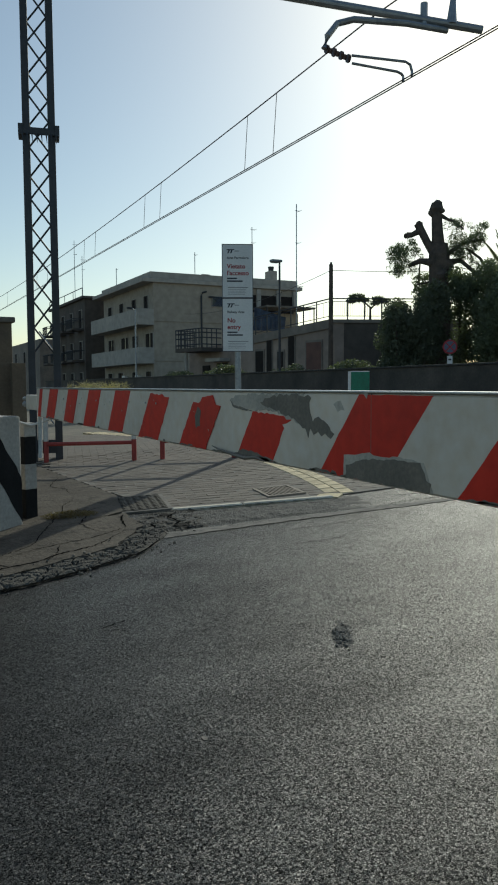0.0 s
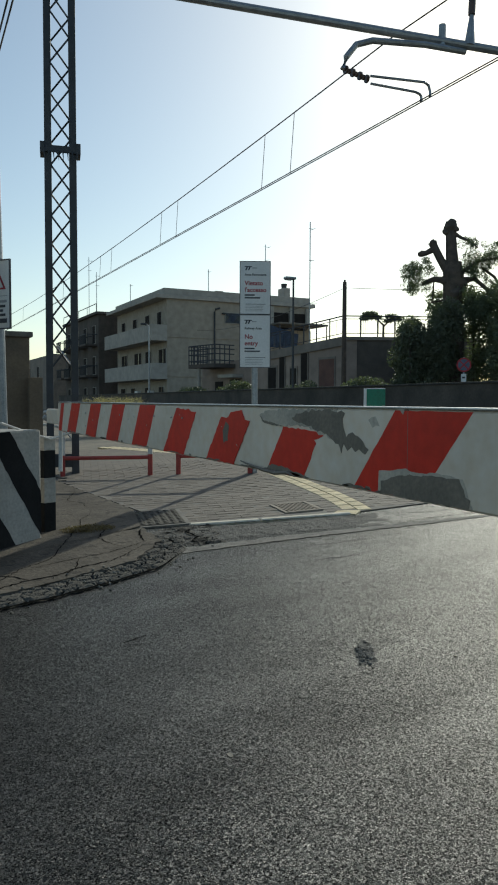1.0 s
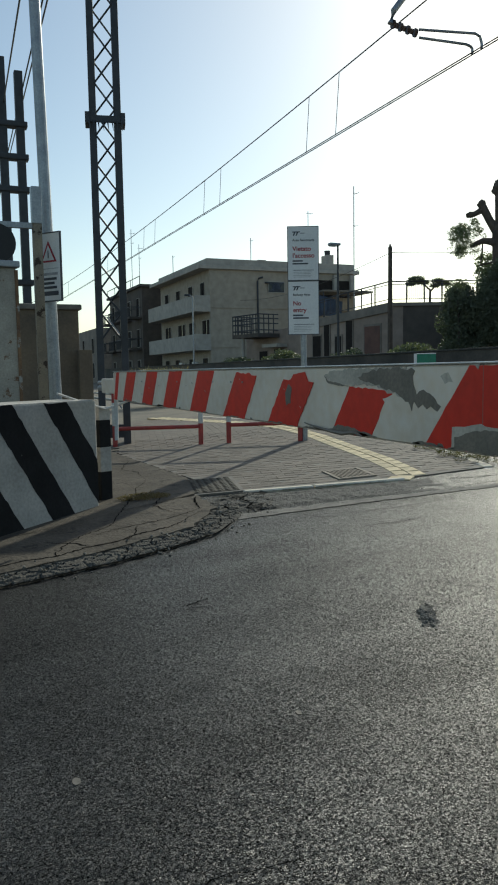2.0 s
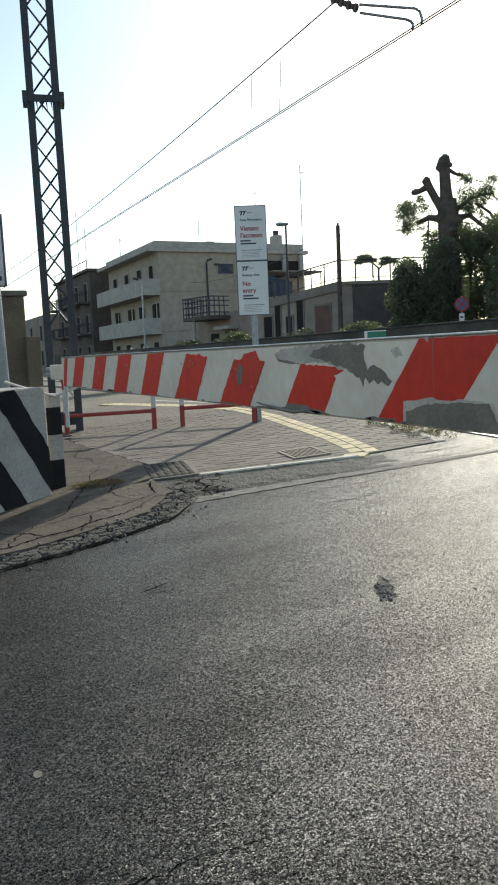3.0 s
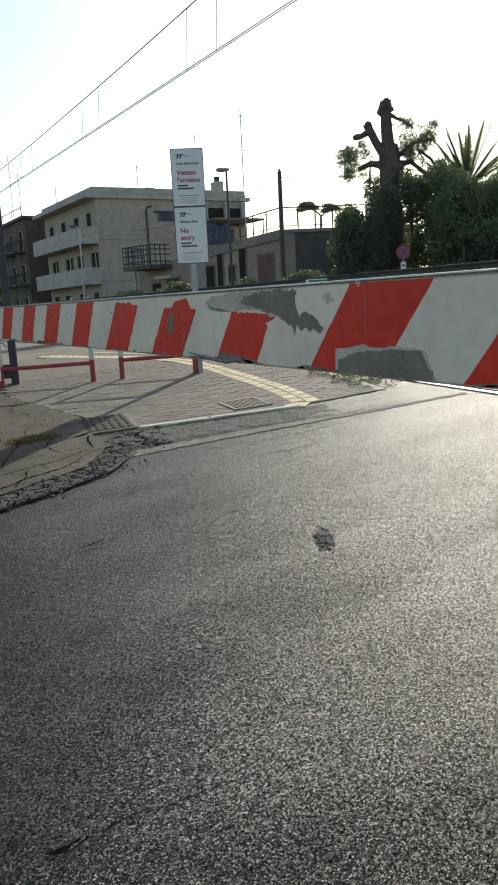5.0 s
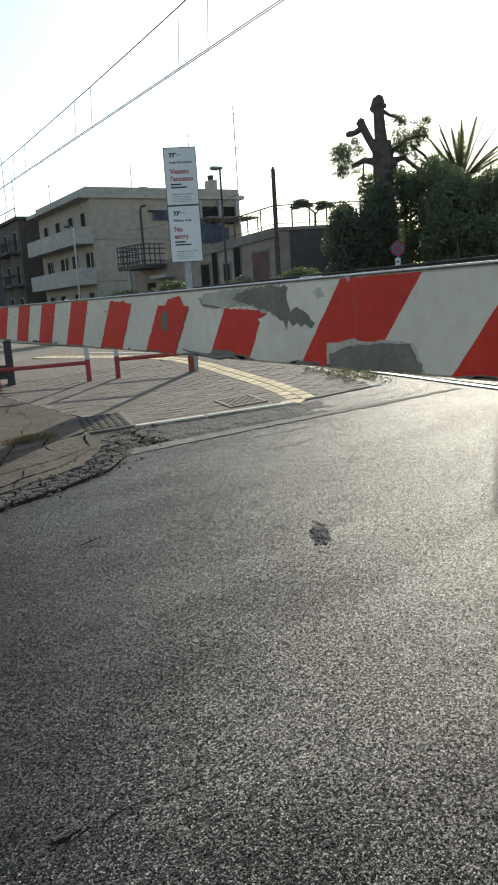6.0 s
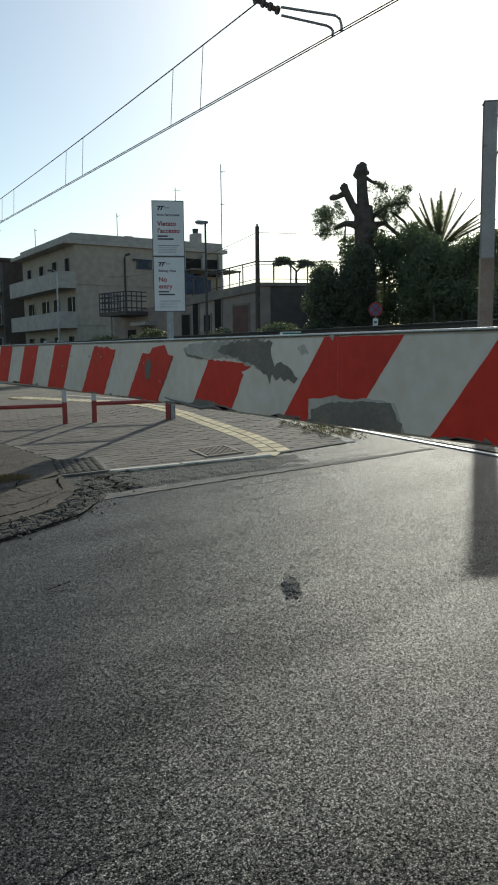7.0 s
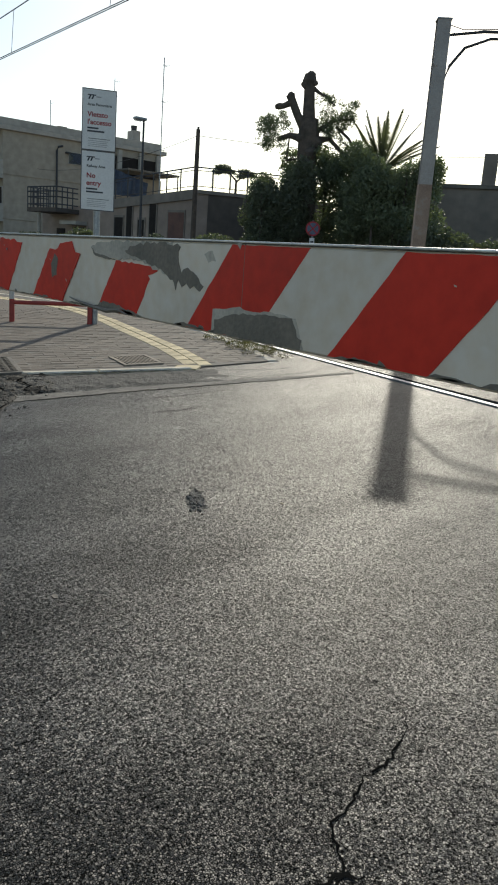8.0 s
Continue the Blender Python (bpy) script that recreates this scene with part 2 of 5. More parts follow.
RED_DOOR = mat("faded_red_door", (0.17, 0.085, 0.065), (0.11, 0.055, 0.045), 0.7, bump=0.1, scale=2, fine=25)
GLASS_DARK = mat("dark_window_glass", (0.03, 0.035, 0.04), (0.02, 0.022, 0.025), 0.12, bump=0.0, scale=2, fine=20, rvar=0.03)
SIGN_WHITE = mat("white_sign_sheet", (0.74, 0.74, 0.73), (0.66, 0.66, 0.655), 0.5, bump=0.02, scale=3, fine=60)
SIGN_DARK = mat("dark_sign_print", (0.05, 0.055, 0.07), None, 0.5, bump=0.0)
SIGN_RED = mat("red_sign_print", (0.42, 0.015, 0.03), None, 0.5, bump=0.0)
SIGN_GREY = mat("grey_sign_print", (0.4, 0.4, 0.42), None, 0.5, bump=0.0)
SIGN_BLUE = mat("blue_sign_sheet", (0.1, 0.13, 0.22), None, 0.45, bump=0.0)
GREEN = mat("green_enamel", (0.01, 0.2, 0.12), (0.008, 0.14, 0.085), 0.4, bump=0.03)
BLACK = mat("matt_black_paint", (0.02, 0.02, 0.021), None, 0.6, bump=0.05)
WIRE = mat("weathered_copper_wire", (0.1, 0.085, 0.075), None, 0.6, 0.5, bump=0.0)
INSULATOR = mat("brown_glazed_insulator", (0.09, 0.05, 0.035), None, 0.25, bump=0.0)
BARK = mat("grey_brown_bark", (0.13, 0.1, 0.08), (0.06, 0.05, 0.042), 0.95, bump=1.0, scale=4, fine=22)
APRON_MAT = mat("dirty_cracked_concrete", (0.15, 0.129, 0.105), (0.066, 0.057, 0.047), 0.93, bump=0.9, scale=2.4, fine=32, spread=0.5, spec=0.15, wear=(0.06, 0.053, 0.045), wear_at=0.58, wear_scale=7)
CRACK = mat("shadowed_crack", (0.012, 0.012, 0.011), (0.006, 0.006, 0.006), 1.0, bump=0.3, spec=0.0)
CABINET = mat("cream_steel_with_rust", (0.4, 0.37, 0.31), (0.27, 0.25, 0.21), 0.75, 0.1, bump=0.3, scale=4, fine=60, wear=(0.16, 0.09, 0.05), wear_at=0.57, wear_scale=5)
TARP = mat("blue_tarpaulin", (0.1, 0.15, 0.24), (0.06, 0.09, 0.15), 0.6, bump=0.1, scale=1.5, fine=12)


def leaf_material(name, base, dark):
    m = mat(name, base, dark, 0.55, bump=0.0, scale=1.2, fine=9, spec=0.35)
    n, l = m.node_tree.nodes, m.node_tree.links
    b, tr, add = n["Principled BSDF"], n.new("ShaderNodeBsdfTranslucent"), n.new("ShaderNodeMixShader")
    tr.inputs["Color"].default_value = (base[0] * 1.6, base[1] * 1.8, base[2] * 0.9, 1)
    add.inputs["Fac"].default_value = 0.22
    l.new(b.outputs[0], add.inputs[1])
    l.new(tr.outputs[0], add.inputs[2])
    l.new(add.outputs[0], n["Material Output"].inputs["Surface"])
    return m


LEAF = leaf_material("dark_green_leaves", (0.16, 0.185, 0.12), (0.1, 0.12, 0.078))
LEAF_LIGHT = leaf_material("bright_green_leaves", (0.18, 0.205, 0.13), (0.11, 0.13, 0.085))
PALM_LEAF = leaf_material("palm_fronds", (0.12, 0.125, 0.085), (0.07, 0.075, 0.05))
DRY_GRASS = leaf_material("dry_grass", (0.42, 0.35, 0.22), (0.26, 0.21, 0.13))
DEAD_WEED = leaf_material("dead_brown_weeds", (0.17, 0.125, 0.065), (0.08, 0.06, 0.035))
LEAF_DARK = leaf_material("deep_green_leaves", (0.12, 0.135, 0.095), (0.075, 0.086, 0.06))
WEED = leaf_material("roadside_weeds", (0.13, 0.115, 0.05), (0.06, 0.058, 0.026))


# ---- building blocks ----
def mesh_of(name, verts, faces, material=None):
    me = bpy.data.meshes.new(name)
    me.from_pydata([tuple(v) for v in verts], [], faces)
    if material:
        me.materials.append(material)
    me.update()
    return me


def part(name, bm, material, parent=None, label=""):
    me = bpy.data.meshes.new(name)
    bmesh.ops.recalc_face_normals(bm, faces=bm.faces)
    bm.to_mesh(me)
    bm.free()
    me.materials.append(material)
    ob = new(name, me)
    ob.parent = parent
    if label:
        ob["label"] = label
    return ob


def piece(name, me, parent=None, m=None, label=""):
    ob = new(name, me)
    ob.parent = parent
    if m is not None:
        ob.matrix_basis = m
    if label:
        ob["label"] = label
    return ob


def thing(name, label, category, at=(0, 0, 0), rz=0, group="", kind=""):
    ob = new(name)
    ob.empty_display_size = 0.2
    ob.matrix_basis = pose(*at, 0, 0, rz)
    return tagged(ob, label, category, group, kind)


def add_box(bm, lo, hi, bevel=0.0, m=None):
    c = [(a + b) / 2 for a, b in zip(lo, hi)]
    r = bmesh.ops.create_cube(bm, size=1, matrix=Matrix.Translation(c) @ Matrix.Diagonal((hi[0] - lo[0], hi[1] - lo[1], hi[2] - lo[2], 1)))
    vs = r["verts"]
    if bevel:
        es = list({e for v in vs for e in v.link_edges})
        r2 = bmesh.ops.bevel(bm, geom=es, offset=bevel, segments=2, affect="EDGES", profile=0.6)
        vs = list({v for f in r2["faces"] for v in f.verts} | {v for v in vs if v.is_valid})
    if m is not None:
        bmesh.ops.transform(bm, matrix=m, verts=vs)
    return vs


def box(lo, hi, bevel=0.0, m=None):
    bm = bmesh.new()
    add_box(bm, lo, hi, bevel, m)
    return bm


def add_tube(bm, pts, radii, sides=8, cap=True):
    """A round tube along points, with a radius for each or one for all."""
    pts = [Vector(p) for p in pts]
    if not hasattr(radii, "__len__"):
        radii = [radii] * len(pts)
    rings = []
    for i, p in enumerate(pts):
        d = (pts[min(i + 1, len(pts) - 1)] - pts[max(i - 1, 0)]).normalized()
        a = d.cross(Vector((0, 0, 1)) if abs(d.z) < 0.95 else Vector((1, 0, 0))).normalized()
        b = d.cross(a)
        rings.append([bm.verts.new(p + radii[i] * (math.cos(2 * math.pi * k / sides) * a + math.sin(2 * math.pi * k / sides) * b)) for k in range(sides)])
    for r0, r1 in zip(rings, rings[1:]):
        for k in range(sides):
            bm.faces.new((r0[k], r0[(k + 1) % sides], r1[(k + 1) % sides], r1[k]))
    if cap:
        bm.faces.new(rings[0][::-1])
        bm.faces.new(rings[-1])
    return bm


def tube(pts, radii, sides=8):
    return add_tube(bmesh.new(), pts, radii, sides)


def plate(outline, thick, axis="x"):
    """A flat plate from a 2D outline: axis x: outline in (y, z), from x = 0 to -thick; axis y: outline in (x, z), from y = 0 to -thick; axis z: up from 0."""
    bm = bmesh.new()
    place = {"x": lambda u, v, w: (-w, u, v), "y": lambda u, v, w: (u, -w, v), "z": lambda u, v, w: (u, v, w)}[axis]
    a = [bm.verts.new(place(u, v, 0)) for u, v in outline]
    b = [bm.verts.new(place(u, v, thick)) for u, v in outline]
    bm.faces.new(a)
    bm.faces.new(b[::-1])
    for i in range(len(a)):
        j = (i + 1) % len(a)
        bm.faces.new((a[i], b[i], b[j], a[j]))
    return bm


def jagged(outline, step, amount, seed):
    """The outline with its edges broken up, as torn or chipped paint."""
    rng = random.Random(seed)
    out = []
    for (u0, v0), (u1, v1) in zip(outline, outline[1:] + outline[:1]):
        n = max(1, int(math.hypot(u1 - u0, v1 - v0) / step))
        for k in range(n):
            f = k / n
            out.append((u0 + (u1 - u0) * f + rng.uniform(-amount, amount), v0 + (v1 - v0) * f + rng.uniform(-amount, amount)))
    return out


def h(x, y):
    """Height of the ground, which climbs gently towards the railway."""
    return 0.05 * (min(max(x, -6.0), 6.4) - 2.53) + 0.04 * (min(max(y, -4.0), 11.5) - 4.255)


def leaves(name, centres, spreads, count, size, material, parent=None, seed=1, long=2.2, squash=1.0, label=""):
    """Many small bent leaf blades scattered through clumps, denser towards each clump's shell."""
    rng = np.random.default_rng(seed)
    centres, spreads = np.array(centres, float), np.array(spreads, float)
    k = rng.choice(len(centres), count, p=spreads ** 2 / (spreads ** 2).sum())
    way = rng.normal(size=(count, 3))
    way /= np.linalg.norm(way, axis=1)[:, None]
    way[:, 2] *= squash
    p = centres[k] + way * (spreads[k] * rng.uniform(0.35, 1.08, count) ** 0.6)[:, None]
    a = rng.normal(size=(count, 3))
    a /= np.linalg.norm(a, axis=1)[:, None]
    b = np.cross(a, rng.normal(size=(count, 3)))
    b /= np.linalg.norm(b, axis=1)[:, None]
    s = size * rng.uniform(0.6, 1.4, count)[:, None]
    v = np.stack([p - a * s * long / 2, p + b * s / 2, p + a * s * long / 2, p - b * s / 2], 1).reshape(-1, 3)
    me = bpy.data.meshes.new(name)
    me.vertices.add(4 * count)
    me.vertices.foreach_set("co", v.ravel())
    me.loops.add(4 * count)
    me.loops.foreach_set("vertex_index", np.arange(4 * count))
    me.polygons.add(count)
    me.polygons.foreach_set("loop_start", np.arange(0, 4 * count, 4))
    me.materials.append(material)
    me.update(calc_edges=True)
    return piece(name, me, parent, label=label)


def lettering(text, size, material, parent, x, z, bold=0.0):
    cu = bpy.data.curves.new("lettering", "FONT")
    cu.body, cu.size, cu.extrude, cu.offset = text, size, 0.001, bold
    cu.materials.append(material)
    ob = new("lettering", cu)
    ob.parent = parent
    ob.matrix_basis = pose(x, -0.004, z, 90, 0, 0)
    return ob


# ---- structure: ground, road, pavement ----
def sheet(name, xs, ys, height, material, label, category):
    verts = [(x, y, height(x, y)) for y in ys for x in xs]
    n = len(xs)
    faces = [(j * n + i, j * n + i + 1, (j + 1) * n + i + 1, (j + 1) * n + i) for j in range(len(ys) - 1) for i in range(n - 1)]
    me = mesh_of(name, verts, faces, material)
    me.polygons.foreach_set("use_smooth", [True] * len(me.polygons))
    return tagged(piece(name, me), label, category, kind="structure")


FAR = [-1500, -300, -60, -20, -10]
sheet("ground", FAR + [-6, -3, 0, 3, 6.4, 9, 13, 20, 30, 60, 120, 400, 1500], FAR + [-4, 0, 4, 8, 11.5, 16, 25, 40, 80, 160, 500, 1500], lambda x, y: h(x, y) - 0.05, EARTH, "dry bare earth around the level crossing", "ground")

POT = (2.53, 4.255)


def road_height(x, y):
    z = h(x, y) + 0.0015 * noise.noise(Vector((x * 1.3, y * 1.3, 0))) + 0.0008 * noise.noise(Vector((x * 7, y * 7, 3)))
    dx, dy = x - POT[0], y - POT[1]
    a, b = (0.87 * dx - 0.5 * dy) / 0.05, (0.5 * dx + 0.87 * dy) / 0.16
    r = a * a + b * b + 0.9 * noise.noise(Vector((x * 22, y * 22, 7)))
    z -= (0.011 + 0.006 * noise.noise(Vector((x * 60, y * 60, 1)))) * max(0.0, 1 - r) ** 0.35 if r < 1 else 0.0
    return z


def steps(a, b, s):
    n = int(round((b - a) / s))
    return [a + (b - a) * k / n for k in range(n)]


XS = [-6, -4, -3] + steps(-2, 2.3, 0.1) + steps(2.3, 2.76, 0.01) + steps(2.76, 5.8, 0.1) + [5.8, 5.87]
YS = [-5, -3, -1] + steps(0, 3.96, 0.1) + steps(3.96, 4.56, 0.01) + steps(4.56, 8.4, 0.1) + [8.4, 9.5, 11.5]
road = sheet("road", XS, YS, road_height, ASPHALT, "worn grey asphalt road with cracks and a pothole", "road")
road.data.materials.append(HOLLOW)
for f in road.data.polygons:
    dx, dy = f.center.x - POT[0], f.center.y - POT[1]
    a, b = (0.87 * dx - 0.5 * dy) / 0.05, (0.5 * dx + 0.87 * dy) / 0.16
    if a * a + b * b + 0.9 * noise.noise(Vector((f.center.x * 22, f.center.y * 22, 7))) < 0.9:
        f.material_index = 1


def slab(name, outline, top, thick, material, label="", category="", parent=None, kind="structure"):
    """A slab that follows the ground, its top so far above it."""
    bm = bmesh.new()
    a = [bm.verts.new((x, y, h(x, y) + top)) for x, y in outline]
    b = [bm.verts.new((x, y, h(x, y) + top - thick)) for x, y in outline]
    bm.faces.new(a)
    for i in range(len(a)):
        j = (i + 1) % len(a)
        bm.faces.new((a[i], b[i], b[j], a[j]))
    bmesh.ops.triangulate(bm, faces=[f for f in bm.faces if len(f.verts) > 4])
    ob = part(name, bm, material, parent, label if parent else "")
    if not parent:
        tagged(ob, label, category, kind=kind)
    return ob


APRON = jagged([(-3.0, 5.55), (0.3, 6.02), (1.28, 6.2), (2.05, 6.5), (2.4, 6.98), (2.44, 7.55)], 0.07, 0.018, 4)[:-20] + [(2.44, 7.6), (2.62, 8.35), (2.4, 10.2), (2.3, 11.5), (-3.0, 11.5)]
slab("pavement", APRON, 0.03, 0.09, APRON_MAT, "cracked old concrete apron beside the road", "pavement")
# crumbling strip between the kerb and the flush edging, full of hollows
LOW = [(2.3, 6.62), (2.7, 6.72), (3.3, 6.66), (3.9, 6.6), (4.55, 6.5)]
HIGH = [(2.4, 7.55), (2.87, 7.47), (3.6, 7.3), (4.3, 7.14), (4.95, 7.05)]


def along_line(pts, f):
    k = min(int(f * (len(pts) - 1)), len(pts) - 2)
    g = f * (len(pts) - 1) - k
    return pts[k][0] + (pts[k + 1][0] - pts[k][0]) * g, pts[k][1] + (pts[k + 1][1] - pts[k][1]) * g


bm = bmesh.new()
grid = []
for i in range(181):
    row = []
    for j in range(37):
        (xa, ya), (xb, yb) = along_line(LOW, i / 180), along_line(HIGH, i / 180)
        g = j / 36
        x, y = xa + (xb - xa) * g, ya + (yb - ya) * g
        bump_ = 0.5 + noise.noise(Vector((x * 9, y * 9, 1.0))) * 0.6 + noise.noise(Vector((x * 34, y * 34, 2.0))) * 0.35
        edge = min(1.0, 6 * g, 6 * (1 - g), i / 6, max(0.0, (180 - i) / 40 + 0.5 * noise.noise(Vector((x * 6, y * 6, 4)))))
        row.append(bm.verts.new((x, y, h(x, y) + 0.002 + edge * (0.016 * max(0.0, bump_)) - 0.012 * (1 - edge))))
    grid.append(row)
for a, b in zip(grid, grid[1:]):
    for k in range(36):
        bm.faces.new((a[k], b[k], b[k + 1], a[k + 1]))
tagged(part("road_patch", bm, RUBBLE), "crumbling dark asphalt strip along the kerb", "road", kind="structure")
slab("edge_strip", jagged([(2.36, 6.6), (3.6, 6.53), (4.84, 6.4), (5.75, 6.34), (5.75, 6.39), (4.84, 6.5), (3.6, 6.66), (2.45, 6.75)], 0.05, 0.011, 9), 0.0045, 0.03, EDGING, "worn pale concrete edging set flush in the asphalt", "edging")

# broken edge of the apron: a shoulder of shattered asphalt and concrete
EDGE = [(-0.6, 5.78), (0.2, 5.9), (0.8, 5.98), (1.28, 6.07), (1.75, 6.22), (2.12, 6.38), (2.42, 6.72), (2.56, 7.1)]
samples = []
for (x0, y0), (x1, y1) in zip(EDGE, EDGE[1:]):
    n = int(math.hypot(x1 - x0, y1 - y0) / 0.011)
    samples += [(x0 + (x1 - x0) * k / n, y0 + (y1 - y0) * k / n, -(y1 - y0), x1 - x0) for k in range(n)]
ROWS = 40
verts, faces, deep = [], [], []
for i, (x, y, nx, ny) in enumerate(samples):
    s = math.hypot(nx, ny)
    for j in range(ROWS):
        t = -0.15 + 0.4 * j / (ROWS - 1) + 0.05 * noise.noise(Vector((x * 5, y * 5, 11)))
        px, py = x + nx / s * t, y + ny / s * t
        wx, wy = px + 0.03 * noise.noise(Vector((px * 11, py * 11, 3))), py + 0.03 * noise.noise(Vector((px * 11, py * 11, 8)))
        near, at_cell = noise.voronoi(Vector((wx * 10, wy * 14, 0)))
        tall = 0.5 + 0.5 * noise.cell(at_cell[0] * 37.0)
        gap = max(0.0, min(1.0, 13.0 * (near[1] - near[0]) - 0.3 - 0.8 * noise.noise(Vector((px * 4, py * 4, 13)))))
        f = max(0.0, min(1.0, (t + 0.12) / 0.035)) * max(0.0, min(1.0, (0.25 - t) / 0.08))
        z = h(px, py) - 0.006 + f * (0.012 + gap * (0.012 + 0.006 * tall + 0.004 * noise.noise(Vector((px * 16, py * 16, 6)))) + 0.004 * noise.noise(Vector((px * 70, py * 70, 2))))
        verts.append((px, py, z))
        if i and j:
            k = i * ROWS + j
            faces.append((k - ROWS - 1, k - ROWS, k, k - 1))
            # gap faces go near-black: crevice shade painted between the fragments
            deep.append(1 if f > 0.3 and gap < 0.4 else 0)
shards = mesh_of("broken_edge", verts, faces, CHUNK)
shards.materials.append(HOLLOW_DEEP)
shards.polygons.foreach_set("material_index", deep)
tagged(piece("broken_edge", shards), "shattered asphalt and concrete along the crumbled road edge", "edging", kind="structure")
rng = random.Random(21)
bm = bmesh.new()
for k in range(130):
    x, y, nx, ny = samples[rng.randrange(len(samples))]
    s = math.hypot(nx, ny)
    t = rng.gauss(0.0, 0.12)
    x, y, s = x + nx / s * t, y + ny / s * t, rng.uniform(0.004, 0.013)
    r = bmesh.ops.create_icosphere(bm, subdivisions=1, radius=s, matrix=pose(x, y, h(x, y) + (0.034 if t > -0.06 else 0.004) + s * 0.2, rng.uniform(0, 360), rng.uniform(0, 360), 0))
    for v in r["verts"]:
        v.co += Vector((rng.uniform(-1, 1), rng.uniform(-1, 1), rng.uniform(-1, 0.3))) * s * 0.35
for k in range(70):
    a, b = rng.gauss(0, 0.4) * 0.05, rng.gauss(0, 0.4) * 0.17
    x, y, s = POT[0] + 0.87 * a + 0.5 * b, POT[1] - 0.5 * a + 0.87 * b, rng.uniform(0.004, 0.011)
    bmesh.ops.create_icosphere(bm, subdivisions=1, radius=s, matrix=pose(x, y, road_height(x, y) + s * 0.3, rng.uniform(0, 360), rng.uniform(0, 360), 0))
tagged(part("rubble", bm, CONCRETE), "loose stones along the crumbled edge and in the pothole", "rubble", kind="stuff")


verts, faces, deep = [], [], []
for i in range(71):
    for j in range(91):
        u, v = i / 70, j / 90
        x, y = 2.26 + 0.72 * u + 0.14 * v, 6.66 + 0.06 * u + (0.86 - 0.06 * u) * v
        near, at_cell = noise.voronoi(Vector((x * 19 + 0.5 * noise.noise(Vector((x * 9, y * 9, 1))), y * 19, 4)))
        gap = max(0.0, min(1.0, 9.0 * (near[1] - near[0]) - 0.3))
        rim = min(u, 1 - u, v * 1.4, (1 - v) * 1.4) * 7 + 0.8 * noise.noise(Vector((x * 7, y * 7, 9)))
        f = max(0.0, min(1.0, rim))
        z = h(x, y) - 0.02 + f * (0.03 + gap * (0.003 + 0.007 * noise.cell(at_cell[0] * 37.0)) + 0.012 * noise.noise(Vector((x * 6, y * 6, 2))))
        verts.append((x, y, z))
        if i and j:
            k = i * 91 + j
            faces.append((k - 92, k - 91, k, k - 1))
            # near-black paints the shade in the gaps, plus random patches of dark rubble
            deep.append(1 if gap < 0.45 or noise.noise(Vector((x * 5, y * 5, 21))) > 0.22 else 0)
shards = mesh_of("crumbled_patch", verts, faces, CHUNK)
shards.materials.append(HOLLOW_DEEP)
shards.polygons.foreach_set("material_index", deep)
tagged(piece("crumbled_patch", shards), "crumbled dark patch of broken asphalt beside the inspection cover", "road", kind="structure")


def crack(pts, width, seed, lift=0.0025):
    """A crack in the road: a flat ribbon of uneven width, its shade painted black."""
    r = random.Random(seed)
    path = []
    for (x0, y0), (x1, y1) in zip(pts, pts[1:]):
        n = max(2, int(math.hypot(x1 - x0, y1 - y0) / 0.02))
        path += [(x0 + (x1 - x0) * k / n + r.gauss(0, 0.006), y0 + (y1 - y0) * k / n + r.gauss(0, 0.006)) for k in range(n)]
    if lift > 0.03:
        path = [(x + 0.07 * noise.noise(Vector((x * 3.2, y * 3.2, seed))), y + 0.07 * noise.noise(Vector((x * 3.2, y * 3.2, seed + 9)))) for x, y in path]
    bm = bmesh.new()
    row = []
    for k, (x, y) in enumerate(path):
        a, b = path[max(k - 1, 0)], path[min(k + 1, len(path) - 1)]
        d = Vector((b[0] - a[0], b[1] - a[1])).normalized()
        w = width * r.uniform(0.35, 1.1) * min(1, 4 * (k + 1) / len(path), 4 * (len(path) - k) / len(path))
        row.append([bm.verts.new((x - s * d.y * w, y + s * d.x * w, (road_height(x, y) if lift < 0.02 else h(x, y)) + lift)) for s in (-0.5, 0.5)])
    for p, q in zip(row, row[1:]):
        bm.faces.new((p[0], p[1], q[1], q[0]))
    tagged(part("road_crack", bm, CRACK), "flat black ribbon marking a crack and its shade", "crack", group="road cracks", kind="structure")


crack([(1.40, 2.02), (1.55, 2.156), (1.626, 2.269), (1.719, 2.297), (1.789, 2.336), (1.911, 2.346), (2.018, 2.389), (2.102, 2.441), (2.14, 2.55)], 0.0095, 1)
crack([(0.72, 2.96), (0.842, 2.98), (0.957, 2.989), (1.031, 2.966), (1.159, 2.965), (1.26, 2.97)], 0.005, 2)
crack([(1.3, 2.1), (1.4, 2.16), (1.53, 2.15), (1.6, 2.1)], 0.018, 9)
crack([(0.74, 2.985), (0.8, 2.99), (0.85, 2.985)], 0.013, 10)
crack([(1.50, 4.99), (1.58, 5.03), (1.67, 5.06)], 0.014, 3)
crack([(1.52, 4.95), (1.6, 4.93)], 0.012, 4)
crack([(3.2, 5.9), (3.5, 5.85), (3.75, 5.9)], 0.012, 5)
for k, pts in enumerate(([(2.3, 8.6), (2.05, 8.1), (1.8, 7.5), (1.5, 6.9), (1.2, 6.6), (0.7, 6.5)], [(2.4, 7.1), (2.1, 6.9), (1.7, 6.75), (1.2, 6.6)], [(1.7, 6.75), (1.6, 6.5), (1.45, 6.25)], [(2.1, 6.9), (1.95, 7.3), (2.2, 7.8), (2.5, 8.0)], [(1.2, 6.6), (1.0, 6.35), (1.05, 6.2)], [(2.3, 8.6), (2.2, 9.3), (2.4, 9.9)])):
    crack(pts, 0.011, 70 + k, 0.0325)
